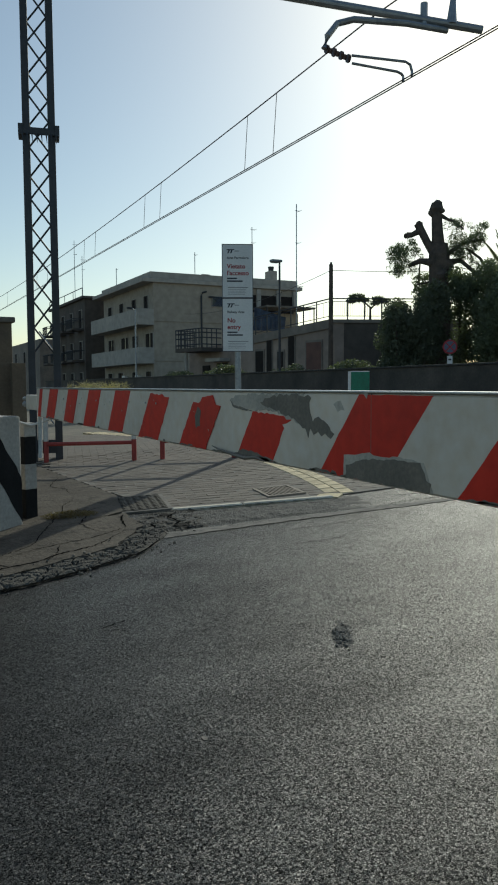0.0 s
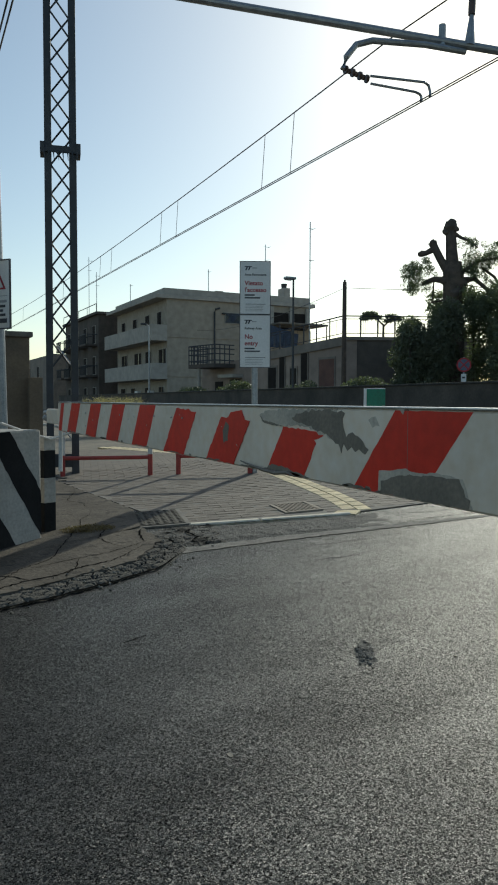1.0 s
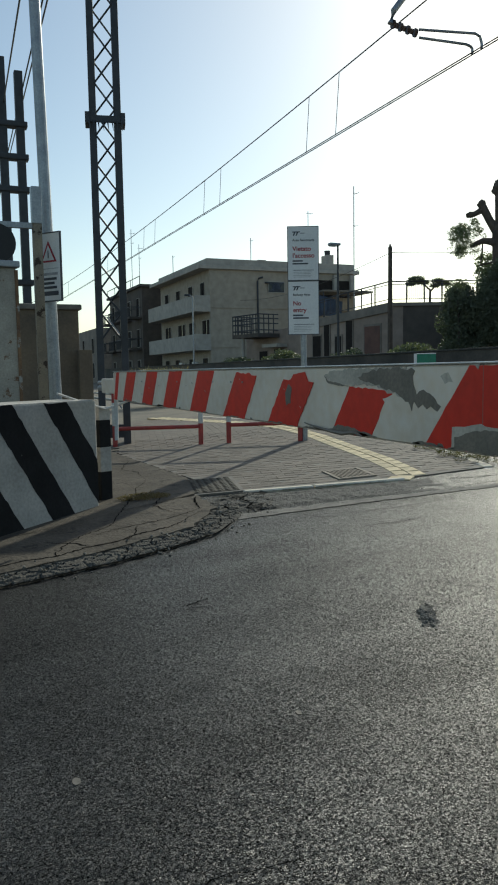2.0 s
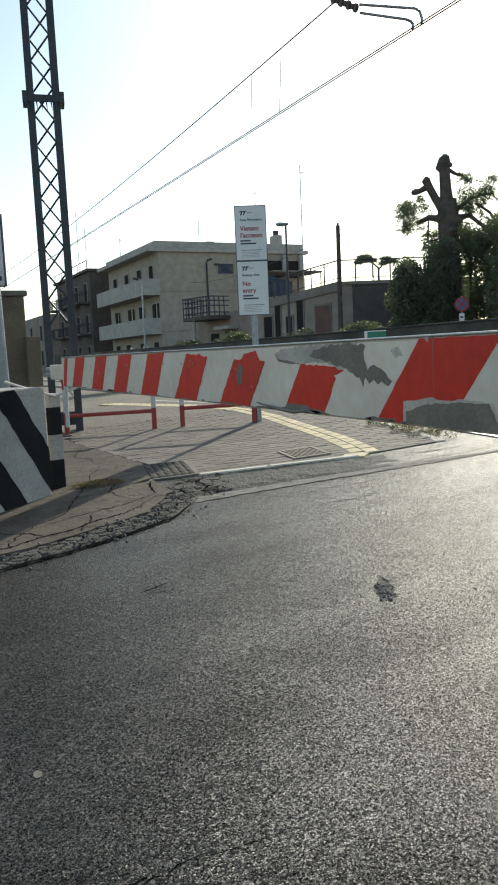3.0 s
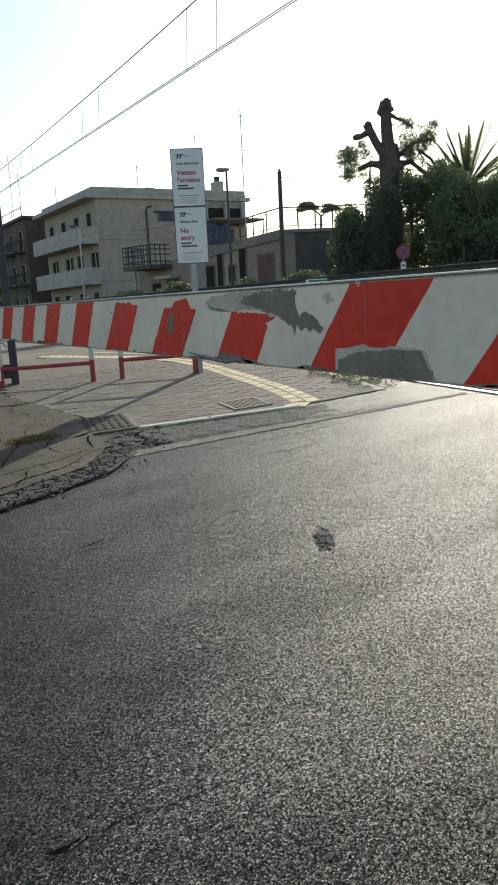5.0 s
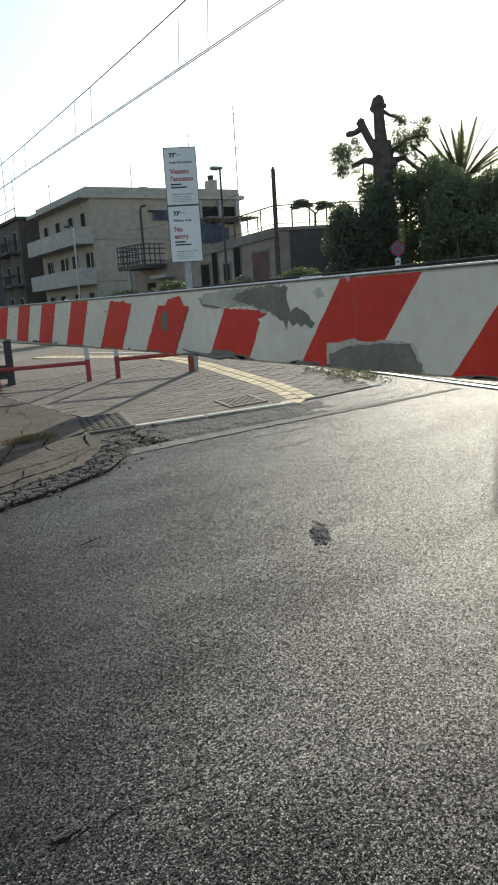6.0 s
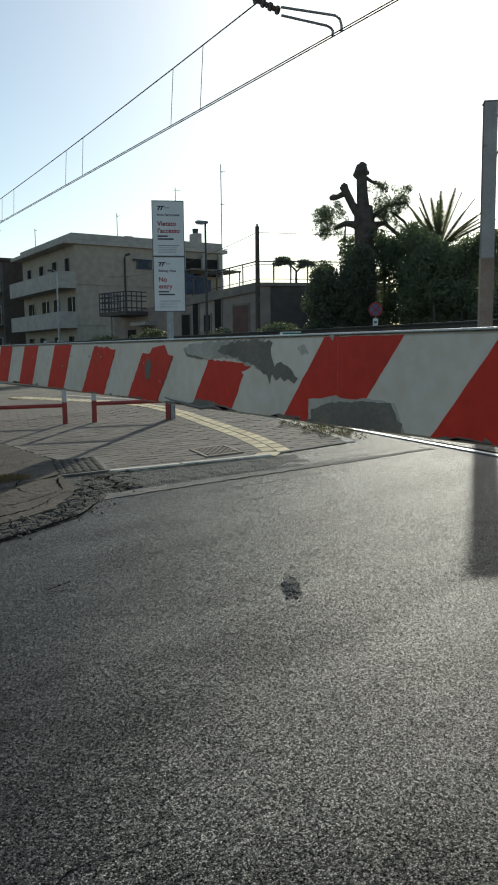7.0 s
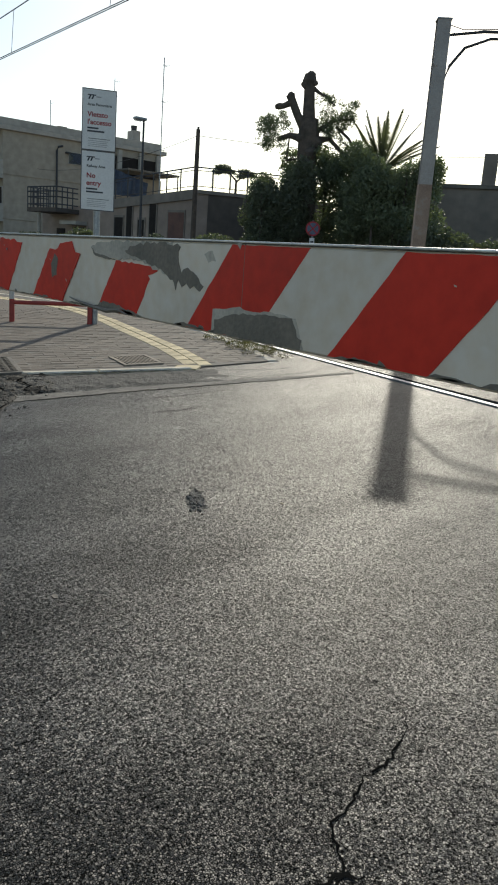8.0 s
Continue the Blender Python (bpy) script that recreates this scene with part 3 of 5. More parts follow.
# black ribbon painting the shadow line under the broken edge, and cracks behind it
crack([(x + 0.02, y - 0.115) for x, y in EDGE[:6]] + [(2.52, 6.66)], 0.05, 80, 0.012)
crack([(-0.3, 6.05), (0.3, 6.16), (0.9, 6.24), (1.3, 6.36), (1.75, 6.5), (2.1, 6.72), (2.3, 7.0)], 0.02, 81, 0.0325)
crack([(1.3, 6.36), (1.2, 6.5), (1.05, 6.56), (1.0, 6.68)], 0.014, 82, 0.0325)
crack([(2.3, 7.0), (2.36, 7.25), (2.42, 7.5)], 0.022, 83, 0.0325)
crack([(0.3, 6.16), (0.1, 6.3), (-0.3, 6.34)], 0.014, 84, 0.0325)
crack([(2.62, 6.82), (2.75, 7.0), (2.72, 7.2), (2.86, 7.36)], 0.03, 85, 0.02)
crack([(2.5, 7.3), (2.66, 7.25), (2.72, 7.2)], 0.025, 86, 0.02)
crack([(2.62, 6.82), (2.5, 6.95), (2.52, 7.1)], 0.03, 87, 0.02)
crack([(4.6, 7.02), (4.75, 6.95), (4.95, 6.85), (5.2, 6.8), (5.5, 6.84)], 0.016, 7)
# dark joints along the flush edging and kerb, the kerb's shadow line painted in
crack([(2.84, 7.4), (3.5, 7.245), (3.9, 7.15), (4.34, 7.04)], 0.034, 88, 0.019)
crack([(2.5, 6.59), (3.0, 6.56), (3.6, 6.51), (4.2, 6.45)], 0.009, 89, 0.004)
crack([(3.3, 6.3), (3.7, 6.24), (4.1, 6.26), (4.4, 6.22)], 0.012, 90, 0.004)
crack([(4.3, 6.55), (4.8, 6.6), (5.3, 6.55), (5.6, 6.6)], 0.012, 91, 0.004)

for x, y, r, sd in ((1.52, 3.68, 0.011, 1), (0.66, 3.62, 0.014, 2), (2.9, 4.0, 0.007, 3)):
    ring = [(x + r * math.cos(a) * (1 + 0.4 * noise.noise(Vector((3 * a, sd, 0)))), y + 1.6 * r * math.sin(a)) for a in [k * 0.45 for k in range(14)]]
    slab("road_spot", ring, 0.0035, 0.004, CONCRETE, "small pale spot on the asphalt", "stain")

# ---- pavement of small pavers, with its kerbs ----
KERB_LINE = [(5.38, 7.13), (5.54, 7.7), (5.65, 8.23), (5.77, 9.0), (5.79, 9.8), (5.77, 10.5), (5.66, 11.24), (5.46, 12.44), (5.06, 14.95)]
PAVED = [(2.87, 7.5), (4.29, 7.16), (5.33, 7.14)] + [(x - 0.06, y) for x, y in KERB_LINE[1:]] + [(2.5, 15.2), (2.45, 10.2), (2.68, 8.35), (2.98, 8.25)]
paving = slab("paved_pavement", PAVED, 0.0118, 0.06, CONCRETE, "pavement of small grey pavers with a yellow tactile band", "pavement")
BAND_L = [(4.33, 7.12), (4.45, 7.5), (4.6, 8.1), (4.7, 8.72), (4.8, 9.42), (4.93, 10.2), (4.98, 11.11), (4.81, 12.82), (4.15, 15.69)]
BAND_R = [(4.62, 7.08), (4.74, 7.46), (4.88, 8.06), (4.98, 8.7), (5.08, 9.4), (5.2, 10.2), (5.26, 11.05), (5.08, 12.9), (4.4, 15.9)]


def inside(x, y, poly):
    hit = False
    for (x0, y0), (x1, y1) in zip(poly, poly[1:] + poly[:1]):
        if (y0 > y) != (y1 > y) and x < (x1 - x0) * (y - y0) / (y1 - y0) + x0:
            hit = not hit
    return hit


def across(y, line):
    for (x0, y0), (x1, y1) in zip(line, line[1:]):
        if y0 <= y <= y1:
            return x0 + (x1 - x0) * (y - y0) / (y1 - y0)
    return line[-1][0]


def stone_mesh(name, lx, ly, hz, material, chamfer=0.0035):
    x, y, c = lx / 2, ly / 2, chamfer
    v = [(-x, -y, -hz), (x, -y, -hz), (x, y, -hz), (-x, y, -hz), (-x, -y, -c), (x, -y, -c), (x, y, -c), (-x, y, -c), (-x + c, -y + c, 0), (x - c, -y + c, 0), (x - c, y - c, 0), (-x + c, y - c, 0)]
    f = [(8, 9, 10, 11)] + [(a, (a + 1) % 4 + (a // 4) * 4, (a + 1) % 4 + (a // 4) * 4 + 4, a + 4) for a in (0, 1, 2, 3)] + [(4, 5, 9, 8), (5, 6, 10, 9), (6, 7, 11, 10), (7, 4, 8, 11)]
    return mesh_of(name, v, f, material)


PAVER_ME = stone_mesh("paver", 0.2075, 0.1075, 0.03, PAVER)
TACTILE_ME = stone_mesh("tactile_paver", 0.2075, 0.1075, 0.03, TACTILE)
rng = random.Random(5)
GRATES = [[(2.44, 7.62), (2.87, 7.51), (2.98, 8.21), (2.59, 8.27)], [(3.82, 7.38), (4.24, 7.36), (4.27, 7.88), (3.92, 7.94)]]
spots = []
for row in range(0, 90):
    for col in range(-8, 30):
        u, v = col * 0.21 + (row % 2) * 0.105, row * 0.11
        x, y = 2.6 + u * math.cos(radians(-14)) - v * math.sin(radians(-14)), 7.3 + u * math.sin(radians(-14)) + v * math.cos(radians(-14))
        if inside(x, y, PAVED) and inside(x, y - 0.07, PAVED) and not any(inside(x, y, g) for g in GRATES):
            spots.append((x, y))
spots.sort(key=lambda p: p[1] - 0.25 * p[0])
slope = Matrix(((1, 0, 0.0, 0), (0, 1, 0, 0), (0.05, 0.04, 1, 0), (0, 0, 0, 1)))
rest = bmesh.new()
spots = [(x, y) for x, y in spots if not across(y, BAND_L) + 0.05 < x < across(y, BAND_R) - 0.05]
for k, (x, y) in enumerate(spots):
    z = h(x, y) + 0.014 + rng.uniform(-0.0015, 0.0015)
    m = Matrix.Translation((x, y, z)) @ pose(0, 0, 0, 2.3 + rng.gauss(0, 0.5), -2.9 + rng.gauss(0, 0.5), -14 + rng.gauss(0, 0.7))
    if k < 300:
        piece("paver", PAVER_ME, paving, m)
    else:
        rest.from_mesh(PAVER_ME)
        rest.verts.ensure_lookup_table()
        bmesh.ops.transform(rest, matrix=m, verts=rest.verts[-12:])
tagged(part("far_pavers", rest, PAVER, paving), kind="stuff")
# the yellow band: two staggered columns of pavers that follow its curve
for col in (0, 1):
    v = 7.17 + 0.1 * col
    while v < 15.5:
        xa, xb, xc, xd = across(v - 0.08, BAND_L), across(v - 0.08, BAND_R), across(v + 0.08, BAND_L), across(v + 0.08, BAND_R)
        x0, x1, w = xa + (xb - xa) * (0.25 + 0.5 * col), xc + (xd - xc) * (0.25 + 0.5 * col), (xb - xa) * 0.5
        x = (x0 + x1) / 2
        turn = math.degrees(math.atan2(0.16, x1 - x0)) + rng.gauss(0, 0.8)
        tilt_y = -math.degrees(math.atan(0.05 * math.cos(radians(turn)) + 0.04 * math.sin(radians(turn))))
        piece("tactile_paver", TACTILE_ME, paving, Matrix.Translation((x, v, h(x, v) + 0.0185 + rng.uniform(-0.001, 0.001))) @ pose(0, 0, 0, 0, 0, turn) @ pose(0, 0, 0, -2.2, tilt_y, 0) @ Matrix.Diagonal((0.92, (w - 0.013) / 0.1075, 1, 1)))
        v += 0.203


def kerb_row(name, line, width, top, length, label):
    """A row of kerb stones along a line, each a stone of its own."""
    base = slab(name, [line[0], line[-1], (line[-1][0] + 0.02, line[-1][1]), (line[0][0] + 0.02, line[0][1])], -0.02, 0.02, CONCRETE, label, "kerb")
    cuts = [Vector(line[0])]
    for a, b in zip(line, line[1:]):
        a, b = Vector(a), Vector(b)
        n = max(1, int(round((b - a).length / length)))
        cuts += [a + (b - a) * (k + 1) / n for k in range(n)]
    for a, b in zip(cuts, cuts[1:]):
        c, d = (a + b) / 2, b - a
        me = stone_mesh("kerb_stone", d.length - 0.008, width, 0.12, KERB, 0.012)
        piece("kerb_stone", me, base, Matrix.Translation((c.x, c.y, h(c.x, c.y) + top + rng.uniform(-0.004, 0.004))) @ pose(0, 0, 0, rng.gauss(0, 0.6), -math.degrees(math.atan((h(b.x, b.y) - h(a.x, a.y)) / d.length)), math.degrees(math.atan2(d.y, d.x))))


kerb_row("kerb", KERB_LINE, 0.12, 0.018, 0.8, "pale stone kerb curving along the pavement towards the tracks")
kerb_row("kerb_edge", [(2.86, 7.47), (3.5, 7.31), (4.36, 7.1)], 0.09, 0.024, 0.75, "white-painted kerb stones at the pavement's road edge")

# inspection cover and drain grate
cover = thing("inspection_cover", "square cast-iron inspection cover set in the pavement", "cover", (2.72, 7.9, h(2.72, 7.9) + 0.012), -12)
cover.matrix_basis = cover.matrix_basis @ pose(0, 0, 0, 2.9, -2.6, 0)
bm = box((-0.25, -0.36, -0.03), (0.25, 0.36, 0.008), 0.006)
part("cover_frame", bm, CONCRETE, cover)
part("lid", box((-0.21, -0.32, 0.008), (0.21, 0.32, 0.014), 0.003), IRON, cover, "dark iron lid with raised studs")
stud = box((-0.018, -0.018, 0.0), (0.018, 0.018, 0.006), 0.002)
sm = bpy.data.meshes.new("stud")
stud.to_mesh(sm)
sm.materials.append(IRON)
for i in range(6):
    for j in range(9):
        piece("stud", sm, cover, pose(-0.175 + i * 0.07, -0.28 + j * 0.07, 0.014, 0, 0, 45))
grate = thing("drain_grate", "pale cast-iron drain grate with slanted slots", "grate", (4.06, 7.63, h(4.06, 7.63) + 0.014), 5)
grate.matrix_basis = grate.matrix_basis @ pose(0, 0, 0, 2.3, -2.9, -13) @ Matrix.Diagonal((0.86, 0.9, 1, 1))
bm = bmesh.new()
for lo, hi in (((-0.23, -0.26), (-0.19, 0.26)), ((0.19, -0.26), (0.23, 0.26)), ((-0.19, -0.26), (0.19, -0.22)), ((-0.19, 0.22), (0.19, 0.26))):
    add_box(bm, (*lo, -0.03), (*hi, 0.012), 0.003)
part("grate_frame", bm, GRATE, grate)
part("pit", box((-0.19, -0.22, -0.05), (0.19, 0.22, -0.045)), BLACK, grate)
sm = mesh_of("grate_bar", [], [])
bm = box((-0.011, -0.235, -0.02), (0.011, 0.235, 0.01), 0.003)
bm.to_mesh(sm)
sm.materials.append(GRATE)
for i in range(9):
    piece("grate_bar", sm, grate, pose(-0.17 + i * 0.0425, 0, 0, 0, 0, 8))

# railway track let into the road
track = thing("railway_track", "railway track with two steel rails let into the road", "railway", kind="structure")
for x in (5.95, 7.39):
    bm = bmesh.new()
    ys = [-40, -4] + [-3 + 0.5 * k for k in range(29)] + [11.5, 80]
    for lo, hi, z0, z1 in ((-0.036, 0.036, -0.045, 0.0), (-0.075, 0.075, -0.16, -0.14), (-0.009, 0.009, -0.14, -0.045)):
        rows_ = [[bm.verts.new((x + dx, y, h(x, y) + 0.006 + z)) for dx, z in ((lo, z0), (hi, z0), (hi, z1), (lo, z1))] for y in ys]
        for p, q in zip(rows_, rows_[1:]):
            for k in range(4):
                bm.faces.new((p[k], p[(k + 1) % 4], q[(k + 1) % 4], q[k]))
    part("rail", bm, GALV, track, "worn steel rail, bright on top")
slab("crossing_panel", [(6.04, -6), (7.3, -6), (7.3, 7.0), (6.04, 7.0)], 0.0, 0.1, ASPHALT, "asphalt filling between the rails", "road")
slab("crossing_far_side", [(7.48, -6), (12.8, -6), (12.8, 7.0), (7.48, 7.0)], 0.0, 0.1, ASPHALT, "asphalt road on the far side of the tracks", "road")

# weeds where the kerb meets the rail
for cx, cy, n, sd in ((5.56, 7.75, 420, 1), (5.52, 7.4, 160, 2), (5.78, 6.6, 25, 3), (5.64, 8.3, 260, 4)):
    g = leaves("weeds", [(cx + 0.12 * k, cy - 0.16 * k, h(cx, cy) + 0.04) for k in (-1, 0, 1)], [0.1, 0.12, 0.1], 2 * n, 0.007, WEED, seed=sd, long=6, squash=0.6)
    tagged(g, "low dry weeds growing beside the rail", "weeds", kind="stuff")

# ---- the striped boom of the level crossing ----
BX = 1.61
boom = thing("barrier_boom", "red and white striped level-crossing boom, lowered, with peeling paint", "barrier", (BX, 0, 0))
Y0, Y1 = -1.6, 7.06


def boom_bottom(y):
    return 0.983 + 0.0088 * (y - 0.2) if y > 0.2 else 0.983


def boom_top(y):
    return 1.236 + 0.0035 * y


bm = bmesh.new()
ys = [Y0 + (Y1 - Y0) * k / 60 for k in range(61)]
rings = []
for y in ys:
    wob = 0.004 * noise.noise(Vector((y * 0.9, 0, 2)))
    a, b = boom_bottom(y), boom_top(y)
    rings.append([bm.verts.new((wob + dx, y, z)) for dx, z in ((0, a + 0.006), (0, b - 0.006), (0.008, b), (0.05, b), (0.058, b - 0.008), (0.058, a + 0.008), (0.05, a), (0.006, a))])
for r0, r1 in zip(rings, rings[1:]):
    for k in range(8):
        bm.faces.new((r0[k], r0[(k + 1) % 8], r1[(k + 1) % 8], r1[k]))
bm.faces.new(rings[0])
bm.faces.new(rings[-1][::-1])
part("board", bm, BOARD_WHITE, boom, "weathered white board")
bm = bmesh.new()
add_box(bm, (-0.004, Y0, 0.0), (0.062, Y1, 0.006), 0.002)
for v in bm.verts:
    v.co.z += boom_top(v.co.y) + 0.001
part("top_edge", bm, ALU, boom, "thin bright metal edge along the top")

# each stripe: where it meets the lower edge, its slant, and the torn outline of its paint
LEAN_Y = -0.205


def stripe(y0, y1, seed=0, lean=LEAN_Y):
    """Red stripe whose foot runs from y0 to y1, slanting up to the top edge."""
    def on(y, z):
        return (y + lean * (z - boom_bottom(y)) / (boom_top(y) - boom_bottom(y)), z)
    out = [on(y0, boom_bottom(y0) + 0.004), on(y1, boom_bottom(y1) + 0.004), on(y1, boom_top(y1) - 0.004), on(y0, boom_top(y0) - 0.004)]
    part("stripe", plate(jagged(out, 0.03, 0.0012, seed), 0.0022), BOARD_RED, boom)


for k, y0 in enumerate((-1.26, -0.7, -0.14, 0.43, 1.0, 1.57)):
    stripe(y0, y0 + 0.28, seed=k)
stripe(2.139, 2.425, seed=11)
stripe(2.71, 3.01, seed=12)
for k, y0 in enumerate((4.931, 5.458, 5.965, 6.51)):
    stripe(y0, y0 + 0.25, seed=20 + k, lean=-0.155)
stripe(6.95, 7.05, seed=30, lean=-0.1)


def torn(outline, seed):
    """A red stripe whose paint has come away along its upper edge."""
    part("stripe", plate(jagged(outline, 0.02, 0.003, seed), 0.0022), BOARD_RED, boom)


torn([(3.565, 1.017), (3.3, 1.0145), (3.22, 1.131), (3.235, 1.142), (3.178, 1.158), (3.185, 1.168), (3.254, 1.173), (3.436, 1.179)], 13)
torn([(4.126, 1.0225), (3.847, 1.02), (3.702, 1.196), (3.745, 1.2), (3.774, 1.233), (3.82, 1.231), (3.873, 1.227), (3.893, 1.203), (3.967, 1.204)], 14)
torn([(4.661, 1.0265), (4.39, 1.0245), (4.24, 1.222), (4.3, 1.224), (4.325, 1.236), (4.368, 1.231), (4.48, 1.238)], 15)



def peel(outline, name, material, lift, seed, amount=0.006):
    part(name, plate(jagged(outline, 0.014, amount, seed), lift), material, boom)


peel([(2.883, 1.0105), (2.878, 1.073), (2.83, 1.078), (2.761, 1.087), (2.72, 1.08), (2.673, 1.079), (2.663, 1.086), (2.582, 1.083), (2.54, 1.078), (2.505, 1.0075)], "stained_patch", STAINED, 0.0026, 41, 0.002)
peel([(2.87, 1.0105), (2.867, 1.045), (2.808, 1.064), (2.74, 1.073), (2.652, 1.076), (2.554, 1.08), (2.535, 1.055), (2.531, 1.035), (2.512, 1.03), (2.517, 1.0075)], "bare_patch", PEELED, 0.0034, 42, 0.003)
peel([(3.621, 1.218), (3.592, 1.195), (3.5, 1.19), (3.432, 1.184), (3.322, 1.187), (3.237, 1.178), (3.2, 1.16), (3.16, 1.163), (3.13, 1.15), (3.1, 1.242), (3.353, 1.241), (3.56, 1.238)], "stained_patch", STAINED, 0.0025, 43, 0.004)
peel([(3.38, 1.212), (3.3, 1.193), (3.237, 1.183), (3.157, 1.162), (3.12, 1.152), (3.1, 1.134), (3.088, 1.142), (3.069, 1.112), (3.058, 1.14), (3.04, 1.12), (3.031, 1.15), (3.066, 1.185), (3.058, 1.235), (3.14, 1.243), (3.25, 1.238), (3.33, 1.228)], "bare_patch", PEELED, 0.0031, 44, 0.005)
peel([(3.052, 1.156), (3.03, 1.172), (3.009, 1.178), (2.969, 1.155), (2.932, 1.132), (2.95, 1.114), (2.975, 1.13), (2.997, 1.12), (3.012, 1.134), (3.033, 1.119)], "bare_patch", PEELED, 0.0036, 48, 0.004)
peel([(3.62, 1.217), (3.585, 1.189), (3.5, 1.184), (3.44, 1.179), (3.5, 1.192), (3.58, 1.198)], "grimy_edge", PEELED, 0.0029, 49, 0.003)
rng = random.Random(91)
for k in range(34):
    y, w, t = rng.uniform(0.6, 6.8), rng.uniform(0.02, 0.16), rng.uniform(0.003, 0.012)
    b = boom_bottom(y) + 0.006
    peel([(y, b), (y + w, b), (y + w * 0.8, b + t), (y + w * 0.3, b + t * rng.uniform(0.5, 1.2))], "grimy_edge", PEELED, 0.003, 100 + k, 0.0015)
for k in range(22):
    y, z, s = rng.uniform(0.8, 6.8), rng.uniform(1.04, 1.22), rng.uniform(0.003, 0.011)
    peel([(y, z), (y + s, z + s * 0.5), (y + s * 1.6, z + s * 1.4), (y + s * 0.3, z + s)], "paint_chip", STAINED, 0.0026, 160 + k, 0.0015)
peel([(3.95, 1.15), (3.92, 1.19), (3.89, 1.17), (3.9, 1.11), (3.94, 1.1)], "bare_patch", PEELED, 0.003, 45, 0.003)
peel([(2.93, 1.215), (2.9, 1.225), (2.88, 1.2), (2.91, 1.195)], "bare_patch", STAINED, 0.0026, 46, 0.003)
# a bent strip of tin hanging from the lower edge
part("bent_strip", tube([(-0.012, 3.76, 1.04), (-0.018, 3.7, 1.034), (-0.02, 3.56, 1.022), (-0.024, 3.45, 1.018), (-0.018, 3.38, 1.026), (-0.016, 3.33, 1.016)], [0.002, 0.003, 0.006, 0.008, 0.006, 0.002], 6), PEELED, boom, "bent blue-grey tin strip on the lower edge")
peel([(3.62, 1.018), (3.5, 1.046), (3.42, 1.04), (3.36, 1.03), (3.26, 1.02), (3.3, 1.0155)], "bare_patch", PEELED, 0.003, 47, 0.004)
for y in (4.4, 4.55, 4.8, 5.4, 6.2):
    part("screw", tube([(-0.006, y, 1.19 + 0.004 * (y % 1)), (0.0, y, 1.19 + 0.004 * (y % 1))], 0.005, 6), ALU, boom)
part("panel_joint", plate([(2.752, boom_bottom(2.75)), (2.7537, boom_bottom(2.75)), (2.7537, boom_top(2.75)), (2.752, boom_top(2.75))], 0.0024), PEELED, boom)
peel([(2.79, 1.246), (2.772, 1.232), (2.765, 1.246)], "paint_chip", STAINED, 0.003, 190, 0.001)
# fittings at the tip
part("tip_bracket", box((-0.005, 7.07, 1.09), (0.06, 7.5, 1.21), 0.012), BOARD_WHITE, boom, "white tip bracket")
part("tip_rod", tube([(0.03, 7.5, 1.13), (0.03, 7.72, 1.13)], 0.025, 10), GALV, boom, "grey tip rod")
part("tip_cap", tube([(0.03, 7.6, 1.175), (0.03, 7.74, 1.175)], 0.018, 10), ALU, boom)
part("hanging_rod", tube([(0.03, 7.12, 1.1), (0.03, 7.13, 0.95), (0.02, 7.1, 0.72)], 0.016, 8), POST_WHITE, boom, "white rod hanging from the tip")
# its pivot, off to the side
part("pivot_post", box((-0.12, -1.9, h(BX, -1.6) - 0.02), (0.2, -1.55, 1.3), 0.02), GALV, boom, "grey pivot housing")

# latch post of the boom's tip, beside the striped block
latch = thing("striped_post", "square black and white banded concrete post", "post", (1.67, 7.88, h(1.67, 7.88)), 24)
for k, z in enumerate((0.0, 0.28, 0.5, 0.74)):
    part("band", box((-0.06, -0.06, z), (0.06, 0.06, (0.28, 0.5, 0.74, 0.86)[k]), 0.006), (BLOCK_BLACK, BLOCK_WHITE)[k % 2], latch)
part("cable", tube([(-0.5, -0.1, 0.99), (-0.25, -0.08, 0.91), (0.0, -0.075, 0.84), (0.1, -0.12, 0.87), (0.17, -0.35, 0.95)], 0.011, 6), POST_WHITE, latch, "dirty white cable looped to the post")

# ---- black and white striped concrete block ----
U = Vector((-0.82, -0.57))
block = thing("concrete_block", "low concrete guard wall with diagonal black and white stripes", "barrier", (1.58, 7.62, h(1.55, 7.55)), math.degrees(math.atan2(U.y, U.x)))
part("body", box((0, -0.45, -0.12), (2.6, 0.0, 0.95), 0.02), BLOCK_WHITE, block)
for k in range(6):
    x0 = -0.34 + 0.56 * k
    lo, hi = x0, x0 + 0.25
    quad = [(lo, -0.1), (hi, -0.1), (hi + 0.68, 0.94), (lo + 0.68, 0.94)]
    clipped = []
    for a, b in zip(quad, quad[1:] + quad[:1]):
        for p, q in ((a, b),):
            if p[0] >= 0.01:
                clipped.append(p)
            if (p[0] >= 0.01) != (q[0] >= 0.01):
                f = (0.01 - p[0]) / (q[0] - p[0])
                clipped.append((0.01, p[1] + (q[1] - p[1]) * f))
    clipped = [p for p in clipped if p[0] < 2.6]
    if len(clipped) > 2:
        ob = part("stripe", plate(jagged(clipped, 0.05, 0.006, 60 + k), 0.004, "y"), BLOCK_BLACK, block)
        ob.matrix_basis = pose(0, 0, 0, 0, 0, 180) @ Matrix.Diagonal((-1, 1, 1, 1))

